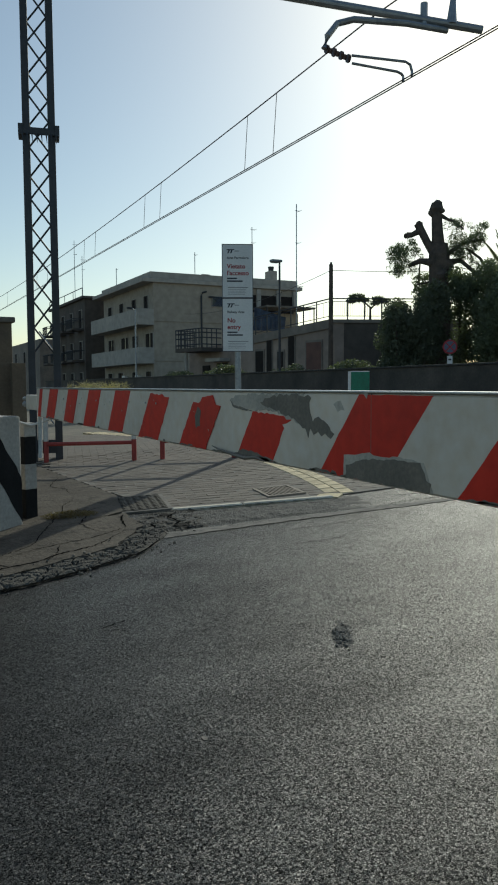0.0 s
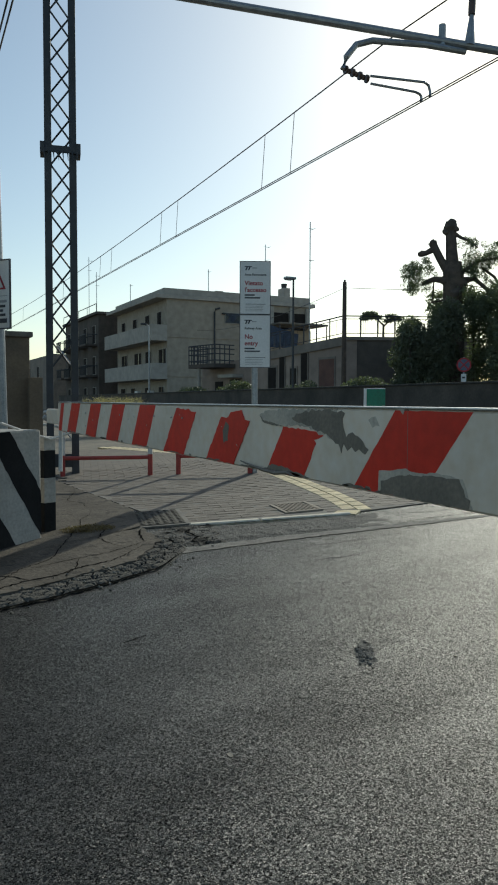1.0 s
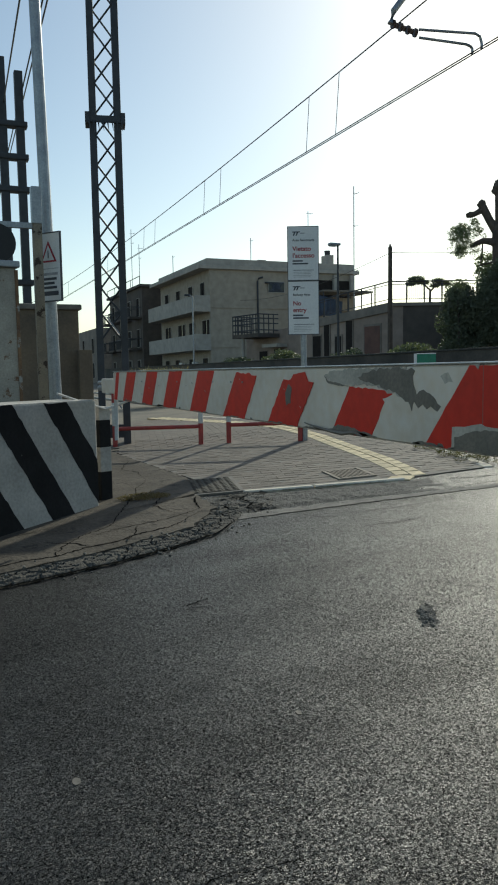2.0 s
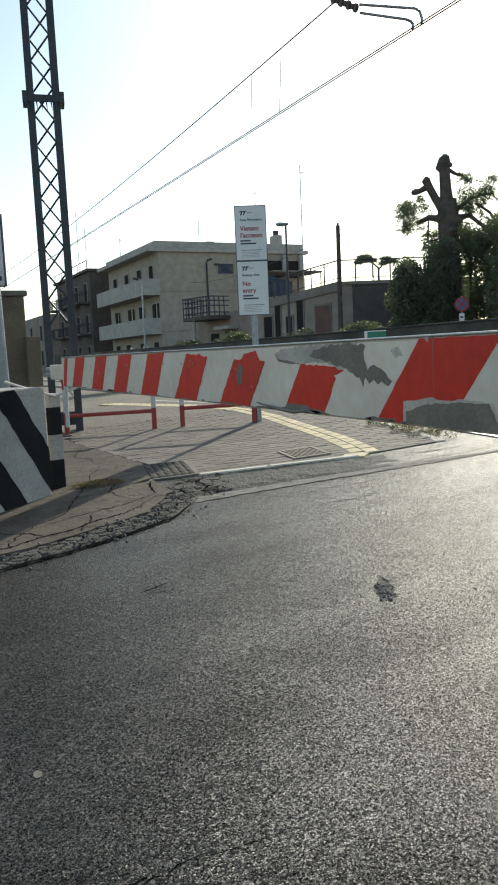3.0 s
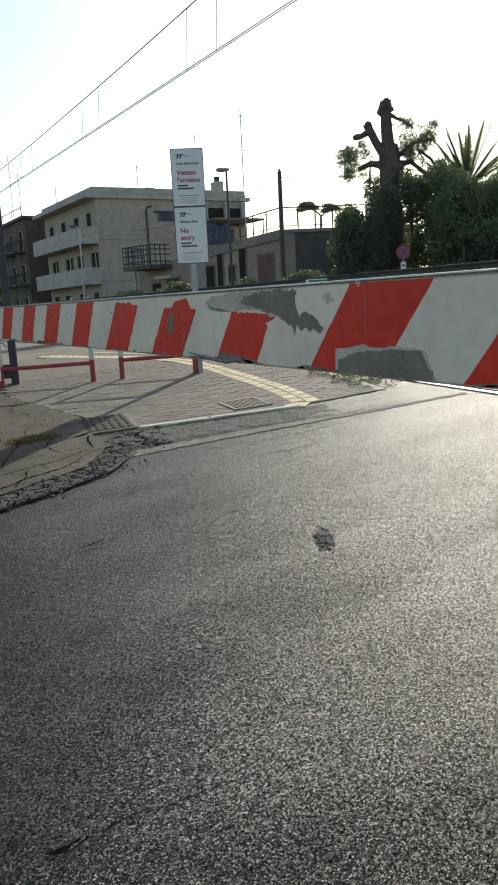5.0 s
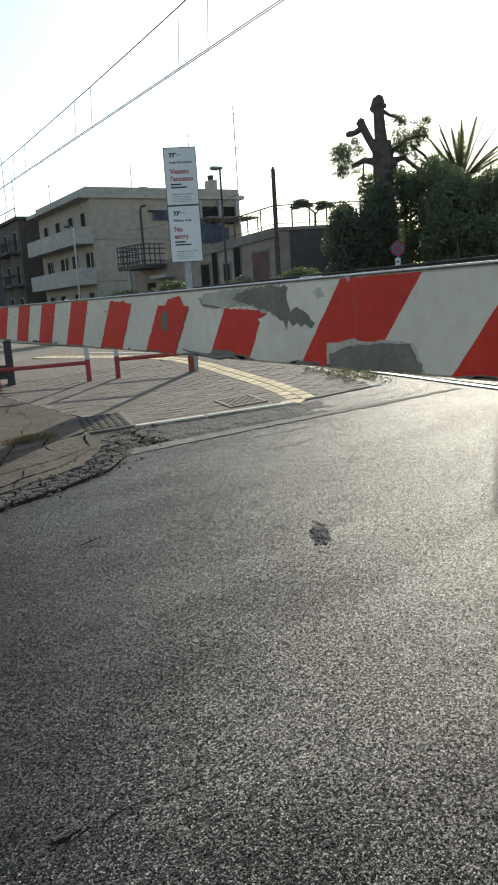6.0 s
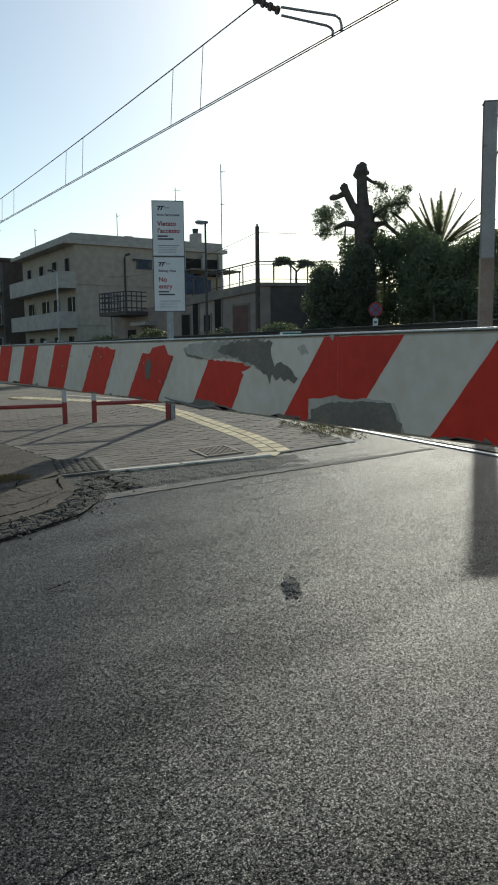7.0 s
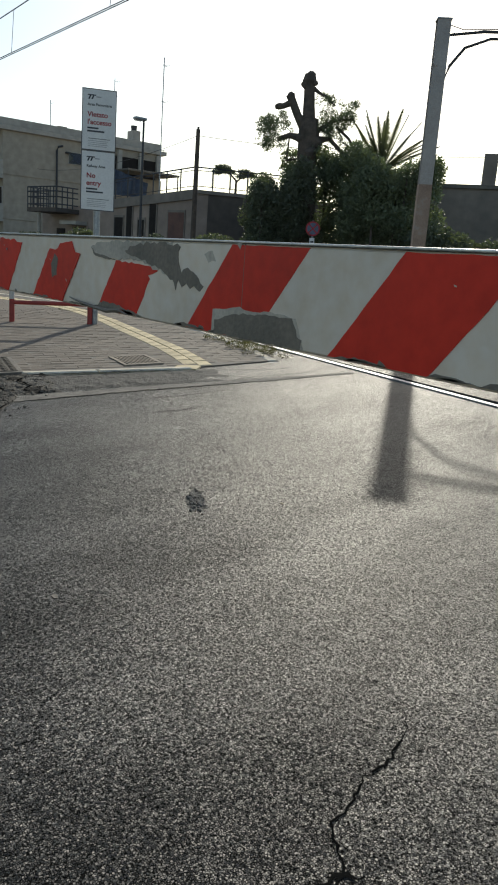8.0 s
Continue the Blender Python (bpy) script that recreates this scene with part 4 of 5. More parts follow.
# ---- posts, signs and cabinet behind the block ----
pole = thing("signal_pole", "tall grey galvanised pole with a warning sign", "pole", (1.5, 9.5, h(1.5, 9.5)))
part("shaft", tube([(0.04, 0, 0), (0, 0, 3.0), (-0.08, 0, 8.0)], [0.068, 0.06, 0.05], 14), GALV, pole)
ws = part("warning_sign", box((-0.16, -0.012, 1.7), (0.17, 0.0, 2.4), 0.008), SIGN_WHITE, pole, "white warning sheet with a red triangle")
ws.matrix_basis = pose(0.0, -0.09, 0.17, 0, 0, -52)
rim = bmesh.new()
for lo, hi in (((-0.168, 1.692), (-0.156, 2.408)), ((0.166, 1.692), (0.178, 2.408)), ((-0.156, 1.692), (0.166, 1.704)), ((-0.156, 2.396), (0.166, 2.408))):
    add_box(rim, (lo[0], -0.016, lo[1]), (hi[0], 0.004, hi[1]))
part("sign_rim", rim, SIGN_DARK, ws, "thin dark border")
t1 = part("triangle", plate([(-0.1, 2.1), (0.12, 2.1), (0.01, 2.32)], 0.002, "y"), SIGN_RED, ws)
t1.matrix_basis = pose(0, -0.013, 0)
t2 = part("triangle_centre", plate([(-0.068, 2.118), (0.088, 2.118), (0.01, 2.274)], 0.002, "y"), SIGN_WHITE, ws)
t2.matrix_basis = pose(0, -0.016, 0)
part("text_bar", box((0.004, -0.021, 2.14), (0.016, -0.019, 2.22)), SIGN_DARK, ws)
for k, (z, x0, w) in enumerate(((2.03, -0.13, 0.27), (1.965, -0.13, 0.26), (1.915, -0.09, 0.2), (1.87, -0.07, 0.15), (1.825, -0.1, 0.21), (1.755, -0.12, 0.25))):
    part("text_bar", box((x0, -0.0155, z), (x0 + w, -0.0125, z + (0.045 if k == 5 else 0.006 if k == 0 else 0.026))), SIGN_GREY if k < 2 else SIGN_DARK, ws)
post = thing("rusty_post", "rusty steel post with a grey cap and crossarm", "post", (1.36, 9.3, h(1.36, 9.3)))
part("shaft", box((-0.03, -0.05, 0), (0.06, 0.05, 2.65), 0.004), PEEL_CREAM, post)
part("cap", box((-0.035, -0.055, 2.65), (0.065, 0.055, 3.02), 0.006), GALV, post, "grey sleeve on top")
part("crossarm", box((-0.5, -0.02, 2.6), (0.06, 0.02, 2.66), 0.005), GALV, post)
part("lamp_shield", tube([(-0.4, -0.03, 2.44), (-0.4, 0.02, 2.44)], [0.2, 0.2], 24), BLACK, post, "round black signal shield")
cab = thing("steel_cabinet", "rust-streaked grey steel cabinet behind the guard wall", "cabinet", (0.86, 8.75, h(0.86, 8.75)), 10)
part("body", box((-0.45, -0.2, 0), (0.18, 0.25, 2.15), 0.015), CABINET, cab)
part("roof", box((-0.49, -0.24, 2.15), (0.21, 0.29, 2.21), 0.01), GALV, cab)
part("corner_trim", box((0.165, -0.215, 0.02), (0.195, -0.19, 2.13), 0.004), RUST, cab)
mast2 = thing("twin_steel_mast", "dark twin-channel steel mast with brackets", "mast", (1.84, 15.2, h(1.66, 11.5)))
for dx in (-0.17, 0.12):
    part("channel", box((dx - 0.07, -0.07, 0), (dx + 0.07, 0.07, 6.25 + (0.2 if dx < 0 else 0)), 0.01), DARK_STEEL, mast2)
for z in (2.6, 4.2, 4.75, 5.3):
    part("bracket", box((-0.38, -0.1, z), (0.24, 0.1, z + 0.1), 0.02), DARK_STEEL, mast2)
shed = thing("shed", "small ochre rendered shed with a flat roof", "shed", (0.2, 15.1, h(0.2, 11.5)))
part("wall", box((-3.0, -1.0, -0.1), (2.45, 1.2, 2.17), 0.02), SHED_WALL, shed)
part("roof", box((-3.05, -1.05, 2.17), (2.5, 1.25, 2.26), 0.02), CONCRETE, shed, "dark weathered concrete roof slab")
part("pilaster", box((2.4, -1.2, -0.1), (2.62, -1.0, 1.5), 0.01), SHED_WALL, shed)

# ---- railings ----
def railing(name, p, q, label):
    """A low railing of two posts and two rails, red with white bands."""
    p, q = Vector(p), Vector(q)
    d = q - p
    t = thing(name, label, "railing", (p.x, p.y, h(p.x, p.y)), math.degrees(math.atan2(d.y, d.x)), group="railings by the crossing")
    dz = h(q.x, q.y) - h(p.x, p.y)
    for x, z in ((0, 0), (d.length, dz)):
        pm = part("post", tube([(x, 0, z - 0.05), (x, 0, z + 0.29)], 0.032, 10), RAIL_RED, t)
        part("white_band", tube([(x, 0, z + 0.29), (x, 0, z + 0.6)], 0.032, 10), POST_WHITE, t)
        part("post_top", tube([(x, 0, z + 0.6), (x, 0, z + 0.84)], 0.032, 10), RAIL_RED, t)
    for z in (0.25, 0.82):
        part("rail", tube([(0, 0, z), (d.length, 0, z + dz)], 0.026, 10), RAIL_RED, t)


railing("low_railing", (2.53, 11.13), (3.54, 10.55), "low red and white tubular railing on the pavement")
railing("low_railing", (3.88, 10.41), (4.7, 9.95), "low red and white tubular railing beside the sign post")

# ---- the railway sign ----
sign = thing("railway_sign", "white bilingual no-entry railway sign on a grey post", "sign", (4.75, 9.92, h(4.75, 9.92)), -24)
part("post", tube([(0, 0.03, -0.05), (0, 0.03, 2.75)], 0.04, 12), GALV, sign)
for z, words, head in ((2.07, ("Vietato", "l'accesso"), "Area Ferroviaria"), (1.385, ("No", "entry"), "Railway Area")):
    p = part("panel", box((-0.197, -0.012, z), (0.197, 0.0, z + 0.675), 0.004), SIGN_WHITE, sign)
    fr = bmesh.new()
    for lo, hi in (((-0.2, z - 0.003), (-0.192, z + 0.678)), ((0.192, z - 0.003), (0.2, z + 0.678)), ((-0.192, z - 0.003), (0.192, z + 0.005)), ((-0.192, z + 0.67), (0.192, z + 0.678))):
        add_box(fr, (lo[0], -0.015, lo[1]), (hi[0], 0.003, hi[1]))
    part("panel_frame", fr, SIGN_DARK, p)
    for dx in (0.0, 0.035):
        lg = part("emblem", plate([(-0.13 + dx, z + 0.56), (-0.112 + dx, z + 0.56), (-0.095 + dx, z + 0.6), (-0.075 + dx, z + 0.6), (-0.072 + dx, z + 0.612), (-0.135 + dx, z + 0.612), (-0.138 + dx, z + 0.6), (-0.113 + dx, z + 0.6)], 0.002, "y"), SIGN_DARK, p)
        lg.matrix_basis = pose(0, -0.0125, 0)
    def bar(x, zz, w, hh, m):
        b = part("text_bar", box((x, -0.0145, zz), (x + w, -0.0125, zz + hh)), m, p)
    bar(-0.04, z + 0.583, 0.06, 0.012, SIGN_GREY)
    for ob, (tx, sz, m, zz, bo) in (((head), (head, 0.042, SIGN_DARK, z + 0.49, 0.0008)), ((words[0]), (words[0], 0.08, SIGN_RED, z + 0.37, 0.0016)), ((words[1]), (words[1], 0.08, SIGN_RED, z + 0.285, 0.0016))):
        t = lettering(tx, sz, m, p, -0.135, zz, bo)
        t.matrix_basis = pose(-0.135, -0.0135, zz, 90, 0, 0)
    bar(-0.135, z + 0.235, 0.13, 0.018, SIGN_DARK)
    bar(-0.135, z + 0.2, 0.2, 0.018, SIGN_DARK)
    bar(-0.125, z + 0.125, 0.26, 0.006, SIGN_DARK)
    for k in range(4):
        bar(-0.125, z + 0.04 + 0.02 * k, 0.22 + 0.01 * (k % 2), 0.005, SIGN_GREY)

# ---- lattice mast of the overhead line ----
tower = thing("lattice_mast", "tall dark steel lattice mast of the railway's overhead line", "mast", (2.6, 11.42, h(2.6, 11.42)), -12)
for x in (-0.155, 0.155):
    bm = bmesh.new()
    add_box(bm, (x - 0.045, -0.1, -0.1), (x + 0.045, 0.1, 9.5), 0.004)
    for v in bm.verts:
        v.co.x *= 1 + 0.06 * (1 - v.co.z / 9.5)
    part("leg", bm, DARK_STEEL, tower)
for side, s in ((-0.095, 1), (0.085, -1)):
    z = 1.45
    while z < 9.0:
        part("lacing_bar", tube([(-0.125 * s, side, z), (0.125 * s, side, z + 0.33)], 0.013, 5), DARK_STEEL, tower)
        z, s = z + 0.33, -s
for z in (0.1,):
    part("tie_plate", box((-0.12, -0.09, z), (0.12, -0.08, z + 0.18), 0.004), DARK_STEEL, tower)
bm = bmesh.new()
add_box(bm, (-0.24, -0.12, 4.25), (0.24, -0.1, 4.34), 0.004)
add_box(bm, (-0.26, -0.13, 4.24), (-0.2, 0.13, 4.38), 0.004)
add_box(bm, (0.2, -0.13, 4.24), (0.26, 0.13, 4.38), 0.004)
part("anti_climb_collar", bm, DARK_STEEL, tower)
for k in range(8):
    x = -0.21 + 0.06 * k
    part("spike", tube([(x, -0.13, 4.27), (x + 0.01, -0.17, 4.13)], [0.012, 0.002], 5), DARK_STEEL, tower)
# lower bracing seen in front of the shed
for z in (1.62, 0.62):
    part("brace", tube([(-0.06, -0.13, z + 0.1), (0.1, -0.13, z - 0.12)], 0.009, 5), GALV, tower, "thin pale brace")

# ---- overhead line ----
WX = 6.95
arm = thing("cantilever_arm", "grey tubular cantilever with steady arm holding the overhead wires", "cantilever")
TA, TB = Vector((2.75, 11.38, 6.85)), Vector((8.15, 9.2, 6.12))
part("main_tube", tube([TA, TB], 0.055, 12), GALV, arm)
mid = TA.lerp(TB, 0.86)
part("clamp", tube([mid + Vector((0, 0, -0.1)), mid + Vector((0, 0, 0.22))], 0.05, 8), GALV, arm)
mid2 = TA.lerp(TB, 0.93)
part("insulator_fork", tube([mid2 + Vector((-0.03, 0, 0.0)), mid2 + Vector((0, 0, 0.42))], [0.075, 0.03], 10), GALV, arm)
part("insulator_stem", tube([mid2 + Vector((0, 0, 0.42)), mid2 + Vector((0.02, 0, 1.1))], 0.05, 10), INSULATOR, arm)
e = TA.lerp(TB, 0.9) + Vector((0, 0, -0.09))
elbow = [e + Vector((0.1, -0.02, 0)), e + Vector((-0.5, 0.1, 0.02)), e + Vector((-1.25, 0.25, -0.02)), e + Vector((-1.48, 0.3, -0.1)), e + Vector((-1.62, 0.32, -0.28)), e + Vector((-1.66, 0.33, -0.44))]
part("bent_tube", tube(elbow, 0.042, 10), GALV, arm)
s0 = elbow[-1] + Vector((0.02, 0, -0.0))
ins = bmesh.new()
for k in range(7):
    c = s0 + Vector((0.02 + 0.052 * k, -0.006 * k, -0.012 * k))
    add_tube(ins, [c - Vector((0.012, 0, 0)), c + Vector((0.012, 0, 0))], 0.055 if k % 2 == 0 else 0.035, 10)
part("insulator", ins, INSULATOR, arm)
s1 = s0 + Vector((0.38, -0.05, -0.08))
for dz, ye in ((0.05, 9.2), (-0.05, 9.38)):
    part("steady_arm", tube([s1 + Vector((0, 0, dz)), Vector((WX - 0.1, ye, 5.43 + dz * 0.6)), Vector((WX - 0.03, ye, 5.41 + dz * 0.5)), Vector((WX, ye, 5.36)), Vector((WX, ye, 5.29))], 0.018, 8), GALV, arm)


def catenary(y):
    u = (y - 9.4) / 50.0
    return 5.93 + 0.5 * (2 * (u % 1.0) - 1) ** 2


line = thing("overhead_line", "railway overhead line of messenger and paired contact wires", "overhead line")
ys = [-40 + 2 * k for k in range(96)]
part("messenger_wire", tube([(WX, y, catenary(y)) for y in ys], 0.011, 5), WIRE, line)
for dx in (-0.025, 0.025):
    part("contact_wire", tube([(WX + dx, y, 5.3) for y in ys], 0.009, 5), WIRE, line)
for y in (-6, -2, 2, 6, 12.95, 14.05, 18.6, 19.75, 24.3, 25.6, 31, 33, 40, 47, 54):
    part("dropper", tube([(WX, y, 5.3), (WX, y - 0.14 if y > 10 else y, catenary(y))], 0.006, 5), WIRE, line)

# ---- steel post on the far side of the tracks ----
mast = thing("steel_mast", "grey steel post with a bracket arm beyond the tracks", "mast", (9.93, 9.28, h(6.4, 9.28) - 0.05), -41)
bm = bmesh.new()
for lo, hi in (((-0.097, -0.097), (0.097, -0.083)), ((-0.097, 0.083), (0.097, 0.097)), ((-0.007, -0.083), (0.007, 0.083))):
    add_box(bm, (*lo, -0.1), (*hi, 4.55))
part("shaft", bm, MAST_GREY, mast)
part("base_sleeve", box((-0.101, -0.101, -0.1), (0.101, 0.101, 2.25), 0.006), SLEEVE, mast, "rust-brown lower casing")
part("cap", box((-0.11, -0.11, 4.55), (0.11, 0.11, 4.57), 0.004), GALV, mast)
part("bracket_arm", tube([(0.05, 0, 4.36), (0.6, -0.05, 4.42), (2.6, -0.1, 4.44)], 0.022, 8), DARK_STEEL, mast)
part("brace", tube([(0.08, 0, 3.7), (0.16, 0, 3.95), (0.35, -0.02, 4.2), (0.7, -0.05, 4.33), (2.6, -0.1, 4.4)], 0.022, 8), DARK_STEEL, mast)
part("guy_wire", tube([(0.1, 0, 4.5), (0.3, -0.02, 4.44), (2.6, -0.1, 4.55)], 0.008, 5), WIRE, mast)


def at(az, d, z=0.0):
    """A place by its bearing from +y towards +x, and its distance, from the crossing."""
    return (0.4 + d * math.sin(radians(az)), 1.12 + d * math.cos(radians(az)), z)


GZ = h(6.4, 11.5) - 0.055

# ---- low wall beyond the tracks ----
bm = box((13.0, -12, GZ - 0.3), (13.3, 60, 1.74), 0.01)
wall = tagged(part("wall_boundary", bm, WALL_STONE), "low dark stained boundary wall beyond the tracks", "wall", kind="structure")
part("wall_coping", box((12.96, -12, 1.744), (13.34, 60, 1.79), 0.012), RUBBLE, wall, "thin dark coping along the top")

# green board by the track
gb = thing("green_board", "green board with a white edge on a short post", "board", at(35.35, 12.0, GZ + 0.04), -28)
part("post", tube([(0, 0.03, 0), (0, 0.03, 0.7)], 0.025, 8), GALV, gb)
part("panel", box((-0.12, -0.01, 0.6), (0.17, 0.01, 1.02), 0.005), GREEN, gb)
part("white_edge", box((-0.165, -0.012, 0.6), (-0.122, 0.012, 1.03), 0.004), SIGN_WHITE, gb)
part("top_edge", box((-0.12, -0.011, 1.021), (0.17, 0.011, 1.035), 0.003), SIGN_WHITE, gb)

# ---- street lamp, wooden pole, road sign ----
lamp_post = thing("street_lamp", "grey street lamp with a flat lantern head", "street lamp", at(29.42, 32.0, GZ))
part("shaft", tube([(0, 0, 0), (0, 0, 6.0)], [0.065, 0.04], 10), DARK_STEEL, lamp_post)
part("head", box((-0.42, -0.13, 6.0), (0.08, 0.13, 6.11), 0.04), GALV, lamp_post, "flat grey lantern")
part("glass", box((-0.38, -0.1, 5.97), (-0.08, 0.1, 6.0), 0.012), SIGN_GREY, lamp_post)
thin_lamp = thing("street_lamp", "thin grey street lamp in front of the apartment block", "street lamp", at(18.63, 45.0, GZ))
part("shaft", tube([(0, 0, 0), (0, 0, 5.35)], [0.06, 0.04], 10), GALV, thin_lamp)
part("bracket", tube([(0, 0, 5.3), (-0.12, 0, 5.42), (-0.3, 0, 5.45)], 0.03, 8), GALV, thin_lamp)
part("head", box((-0.5, -0.1, 5.38), (-0.2, 0.1, 5.5), 0.03), DARK_STEEL, thin_lamp, "small dark lantern")
utility = thing("utility_pole", "dark wooden utility pole carrying a thin cable", "pole", at(33.25, 34.0, GZ))
part("shaft", tube([(0, 0, 0), (0, 0, 6.2)], [0.13, 0.09], 10), BARK, utility)
part("insulator", tube([(0, 0, 6.15), (0, 0, 6.3)], 0.05, 8), INSULATOR, utility)


def span(a, b, sag, n=24):
    a, b = Vector(a), Vector(b)
    return [a.lerp(b, k / n) - Vector((0, 0, 4 * sag * (k / n) * (1 - k / n))) for k in range(n + 1)]


cable = thing("overhead_cable", "thin black cable strung from the utility pole", "cable")
top = Vector(at(33.25, 34.0, GZ + 5.95))
part("cable_run", tube(span(top, at(22.0, 62.0, 7.2), 0.6), 0.012, 5), BLACK, cable)
part("cable_run", tube(span(top, at(62.0, 40.0, 7.4), 0.5), 0.012, 5), BLACK, cable)
lines = thing("telephone_cables", "pair of dark telephone cables crossing high above", "cable")
for dx, dz in ((0.0, 0.0), (0.07, 0.05), (-0.32, -0.25)):
    part("cable_run", tube([(1.82 + dx + 0.58 * k, 11.07 + 12.03 * k, 5.93 + dz + 0.77 * k) for k in (-1.6, -1, 0, 1, 2, 4, 6)], 0.012, 5), BLACK, lines)

rs = thing("road_sign", "round blue and red no-stopping road sign", "road sign", at(41.92, 28.0, GZ), -42)
part("post", tube([(0, 0.03, 0), (0, 0.03, 2.5)], 0.03, 8), GALV, rs)
part("rim", tube([(0, -0.01, 2.22), (0, 0.01, 2.22)], 0.255, 32), SIGN_RED, rs, "red border")
part("field", tube([(0, -0.016, 2.22), (0, 0.0, 2.22)], 0.2, 32), SIGN_BLUE, rs, "blue field")
for a in (45, -45):
    b = part("diagonal_bar", box((-0.2, -0.021, -0.022), (0.2, -0.017, 0.022)), SIGN_RED, rs)
    b.matrix_basis = pose(0, 0, 2.22, 0, a, 0)
pl = part("plate", box((-0.09, -0.012, 1.62), (0.09, 0.01, 1.9), 0.004), SIGN_WHITE, rs, "small white plate")
part("text_bar", box((-0.05, -0.015, 1.74), (0.05, -0.013, 1.8)), SIGN_DARK, pl)


# ---- houses ----
def window(parent, x, y, z, w, ht, face="y", shutters=True, material=None):
    """A recessed opening: dark reveal, frame, pane and half-open slatted shutters. face y looks to -y, face x looks to -x."""
    m = pose(x, y, z) if face == "y" else pose(x, y, z, 0, 0, -90)
    bm = bmesh.new()
    for lo, hi in (((-w / 2 - 0.05, 0), (-w / 2, ht)), ((w / 2, 0), (w / 2 + 0.05, ht)), ((-w / 2 - 0.05, ht), (w / 2 + 0.05, ht + 0.05)), ((-w / 2 - 0.05, -0.05), (w / 2 + 0.05, 0))):
        add_box(bm, (lo[0], -0.03, lo[1]), (hi[0], 0.06, hi[1]))
    win = part("window", bm, PLASTER_PALE, parent)
    win.matrix_basis = m
    part("pane", box((-w / 2, -0.012, 0), (w / 2, -0.006, ht)), GLASS_DARK, win)
    if shutters:
        for s in (-1, 1):
            x0, x1 = (s * w / 2, s * w * 0.04) if s < 0 else (s * w * 0.04 + w * 0.12, s * w / 2)
            leaf = [(x0, 0.0)] + [c for k in range(8) for c in ((x0, ht * (k + 0.92) / 8), (x0 + 0.02, ht * (k + 1.0) / 8))][:-1] + [(x1, ht)]
            leaf += [c for k in reversed(range(8)) for c in ((x1, ht * (k + 0.92) / 8), (x1 - 0.02, ht * k / 8))][:-1] + [(x1, 0.0)]
            sb = plate(leaf, 0.035, "y")
            bmesh.ops.translate(sb, verts=sb.verts, vec=(0, -0.015, 0))
            part("shutter", sb, material or SHUTTER, win)


def balcony(parent, lo, hi, material):
    """A solid-parapet balcony along a facade: slab and parapet."""
    bm = bmesh.new()
    add_box(bm, lo, (hi[0], hi[1], lo[2] + 0.2), 0.01)
    add_box(bm, (lo[0], lo[1], lo[2] + 0.2), (lo[0] + 0.14, hi[1], hi[2]), 0.01)
    add_box(bm, (lo[0] + 0.14, lo[1], lo[2] + 0.2), (hi[0], lo[1] + 0.14, hi[2]), 0.01)
    return part("balcony", bm, material, parent)


# three-storey block: one long face along the track, one towards the crossing
hb = thing("apartment_building", "three-storey cream apartment block with long balconies", "building", (20.9, 57.5, GZ))
part("wall", box((0, 0, -0.2), (13.0, 13.6, 9.35), 0.02), PLASTER, hb)
rf = part("roof", box((-0.95, -0.25, 9.0), (13.4, 14.0, 9.3), 0.03), PLASTER_PALE, hb, "pale projecting cornice")
part("parapet", box((-0.2, 0.1, 9.36), (13.1, 13.5, 9.85), 0.02), PLASTER_PALE, rf)
part("chimney", box((4.6, 1.0, 9.76), (5.3, 1.6, 10.05), 0.02), PLASTER_OLD, rf)
part("stair_tower", box((10.85, 0.8, 9.76), (11.5, 1.8, 10.7), 0.02), PLASTER_PALE, rf)
part("vent_cowl", tube([(11.17, 1.3, 10.7), (11.17, 1.3, 11.1)], [0.22, 0.27], 10), DARK_STEEL, rf)
for z in (2.7, 5.7):
    balcony(hb, (-1.3, -0.05, z), (0, 13.4, z + 1.25), PLASTER_PALE)
for z, items in ((6.4, ((1.6, 0.9), (4.6, 1.0), (8.0, 1.0), (11.4, 1.0))), (3.4, ((0.9, 1.6), (4.4, 1.3), (7.2, 1.8), (11.2, 1.5)))):
    for y, w in items:
        window(hb, -0.04, y, z, w, 1.7, "x")
for y, w in ((1.2, 1.1), (4.6, 1.2), (8.5, 1.2), (11.6, 1.2)):
    window(hb, -0.04, y, 0.4, w, 1.7, "x")
for y in (3.0, 6.5):
    part("air_conditioner", box((-0.35, y, 1.3), (-0.02, y + 0.8, 1.85), 0.03), SIGN_WHITE, hb)
part("drain_pipe", tube([(4.05, -0.06, 0), (4.05, -0.06, 8.15), (4.15, -0.07, 8.4), (4.5, -0.06, 8.5)], 0.075, 8), DARK_STEEL, hb)
window(hb, 5.7, -0.04, 7.35, 1.4, 0.8, "y", False)
lattice = bmesh.new()
for k in range(-4, 12):
    for s_ in (1, -1):
        a, b = (k * 0.14, 0.0) if s_ > 0 else (k * 0.14, 0.8), (k * 0.14 + 0.8, 0.8) if s_ > 0 else (k * 0.14 + 0.8, 0.0)
        if a[0] > -0.1 and b[0] < 1.5:
            add_tube(lattice, [(5.0 + a[0], -0.1, 7.35 + a[1]), (5.0 + b[0], -0.1, 7.35 + b[1])], 0.014, 4, False)
part("window_lattice", lattice, SIGN_BLUE, hb, "blue-grey diamond lattice")
part("wall_lamp", box((4.7, -0.3, 8.02), (5.0, -0.02, 8.14), 0.02), DARK_STEEL, hb)
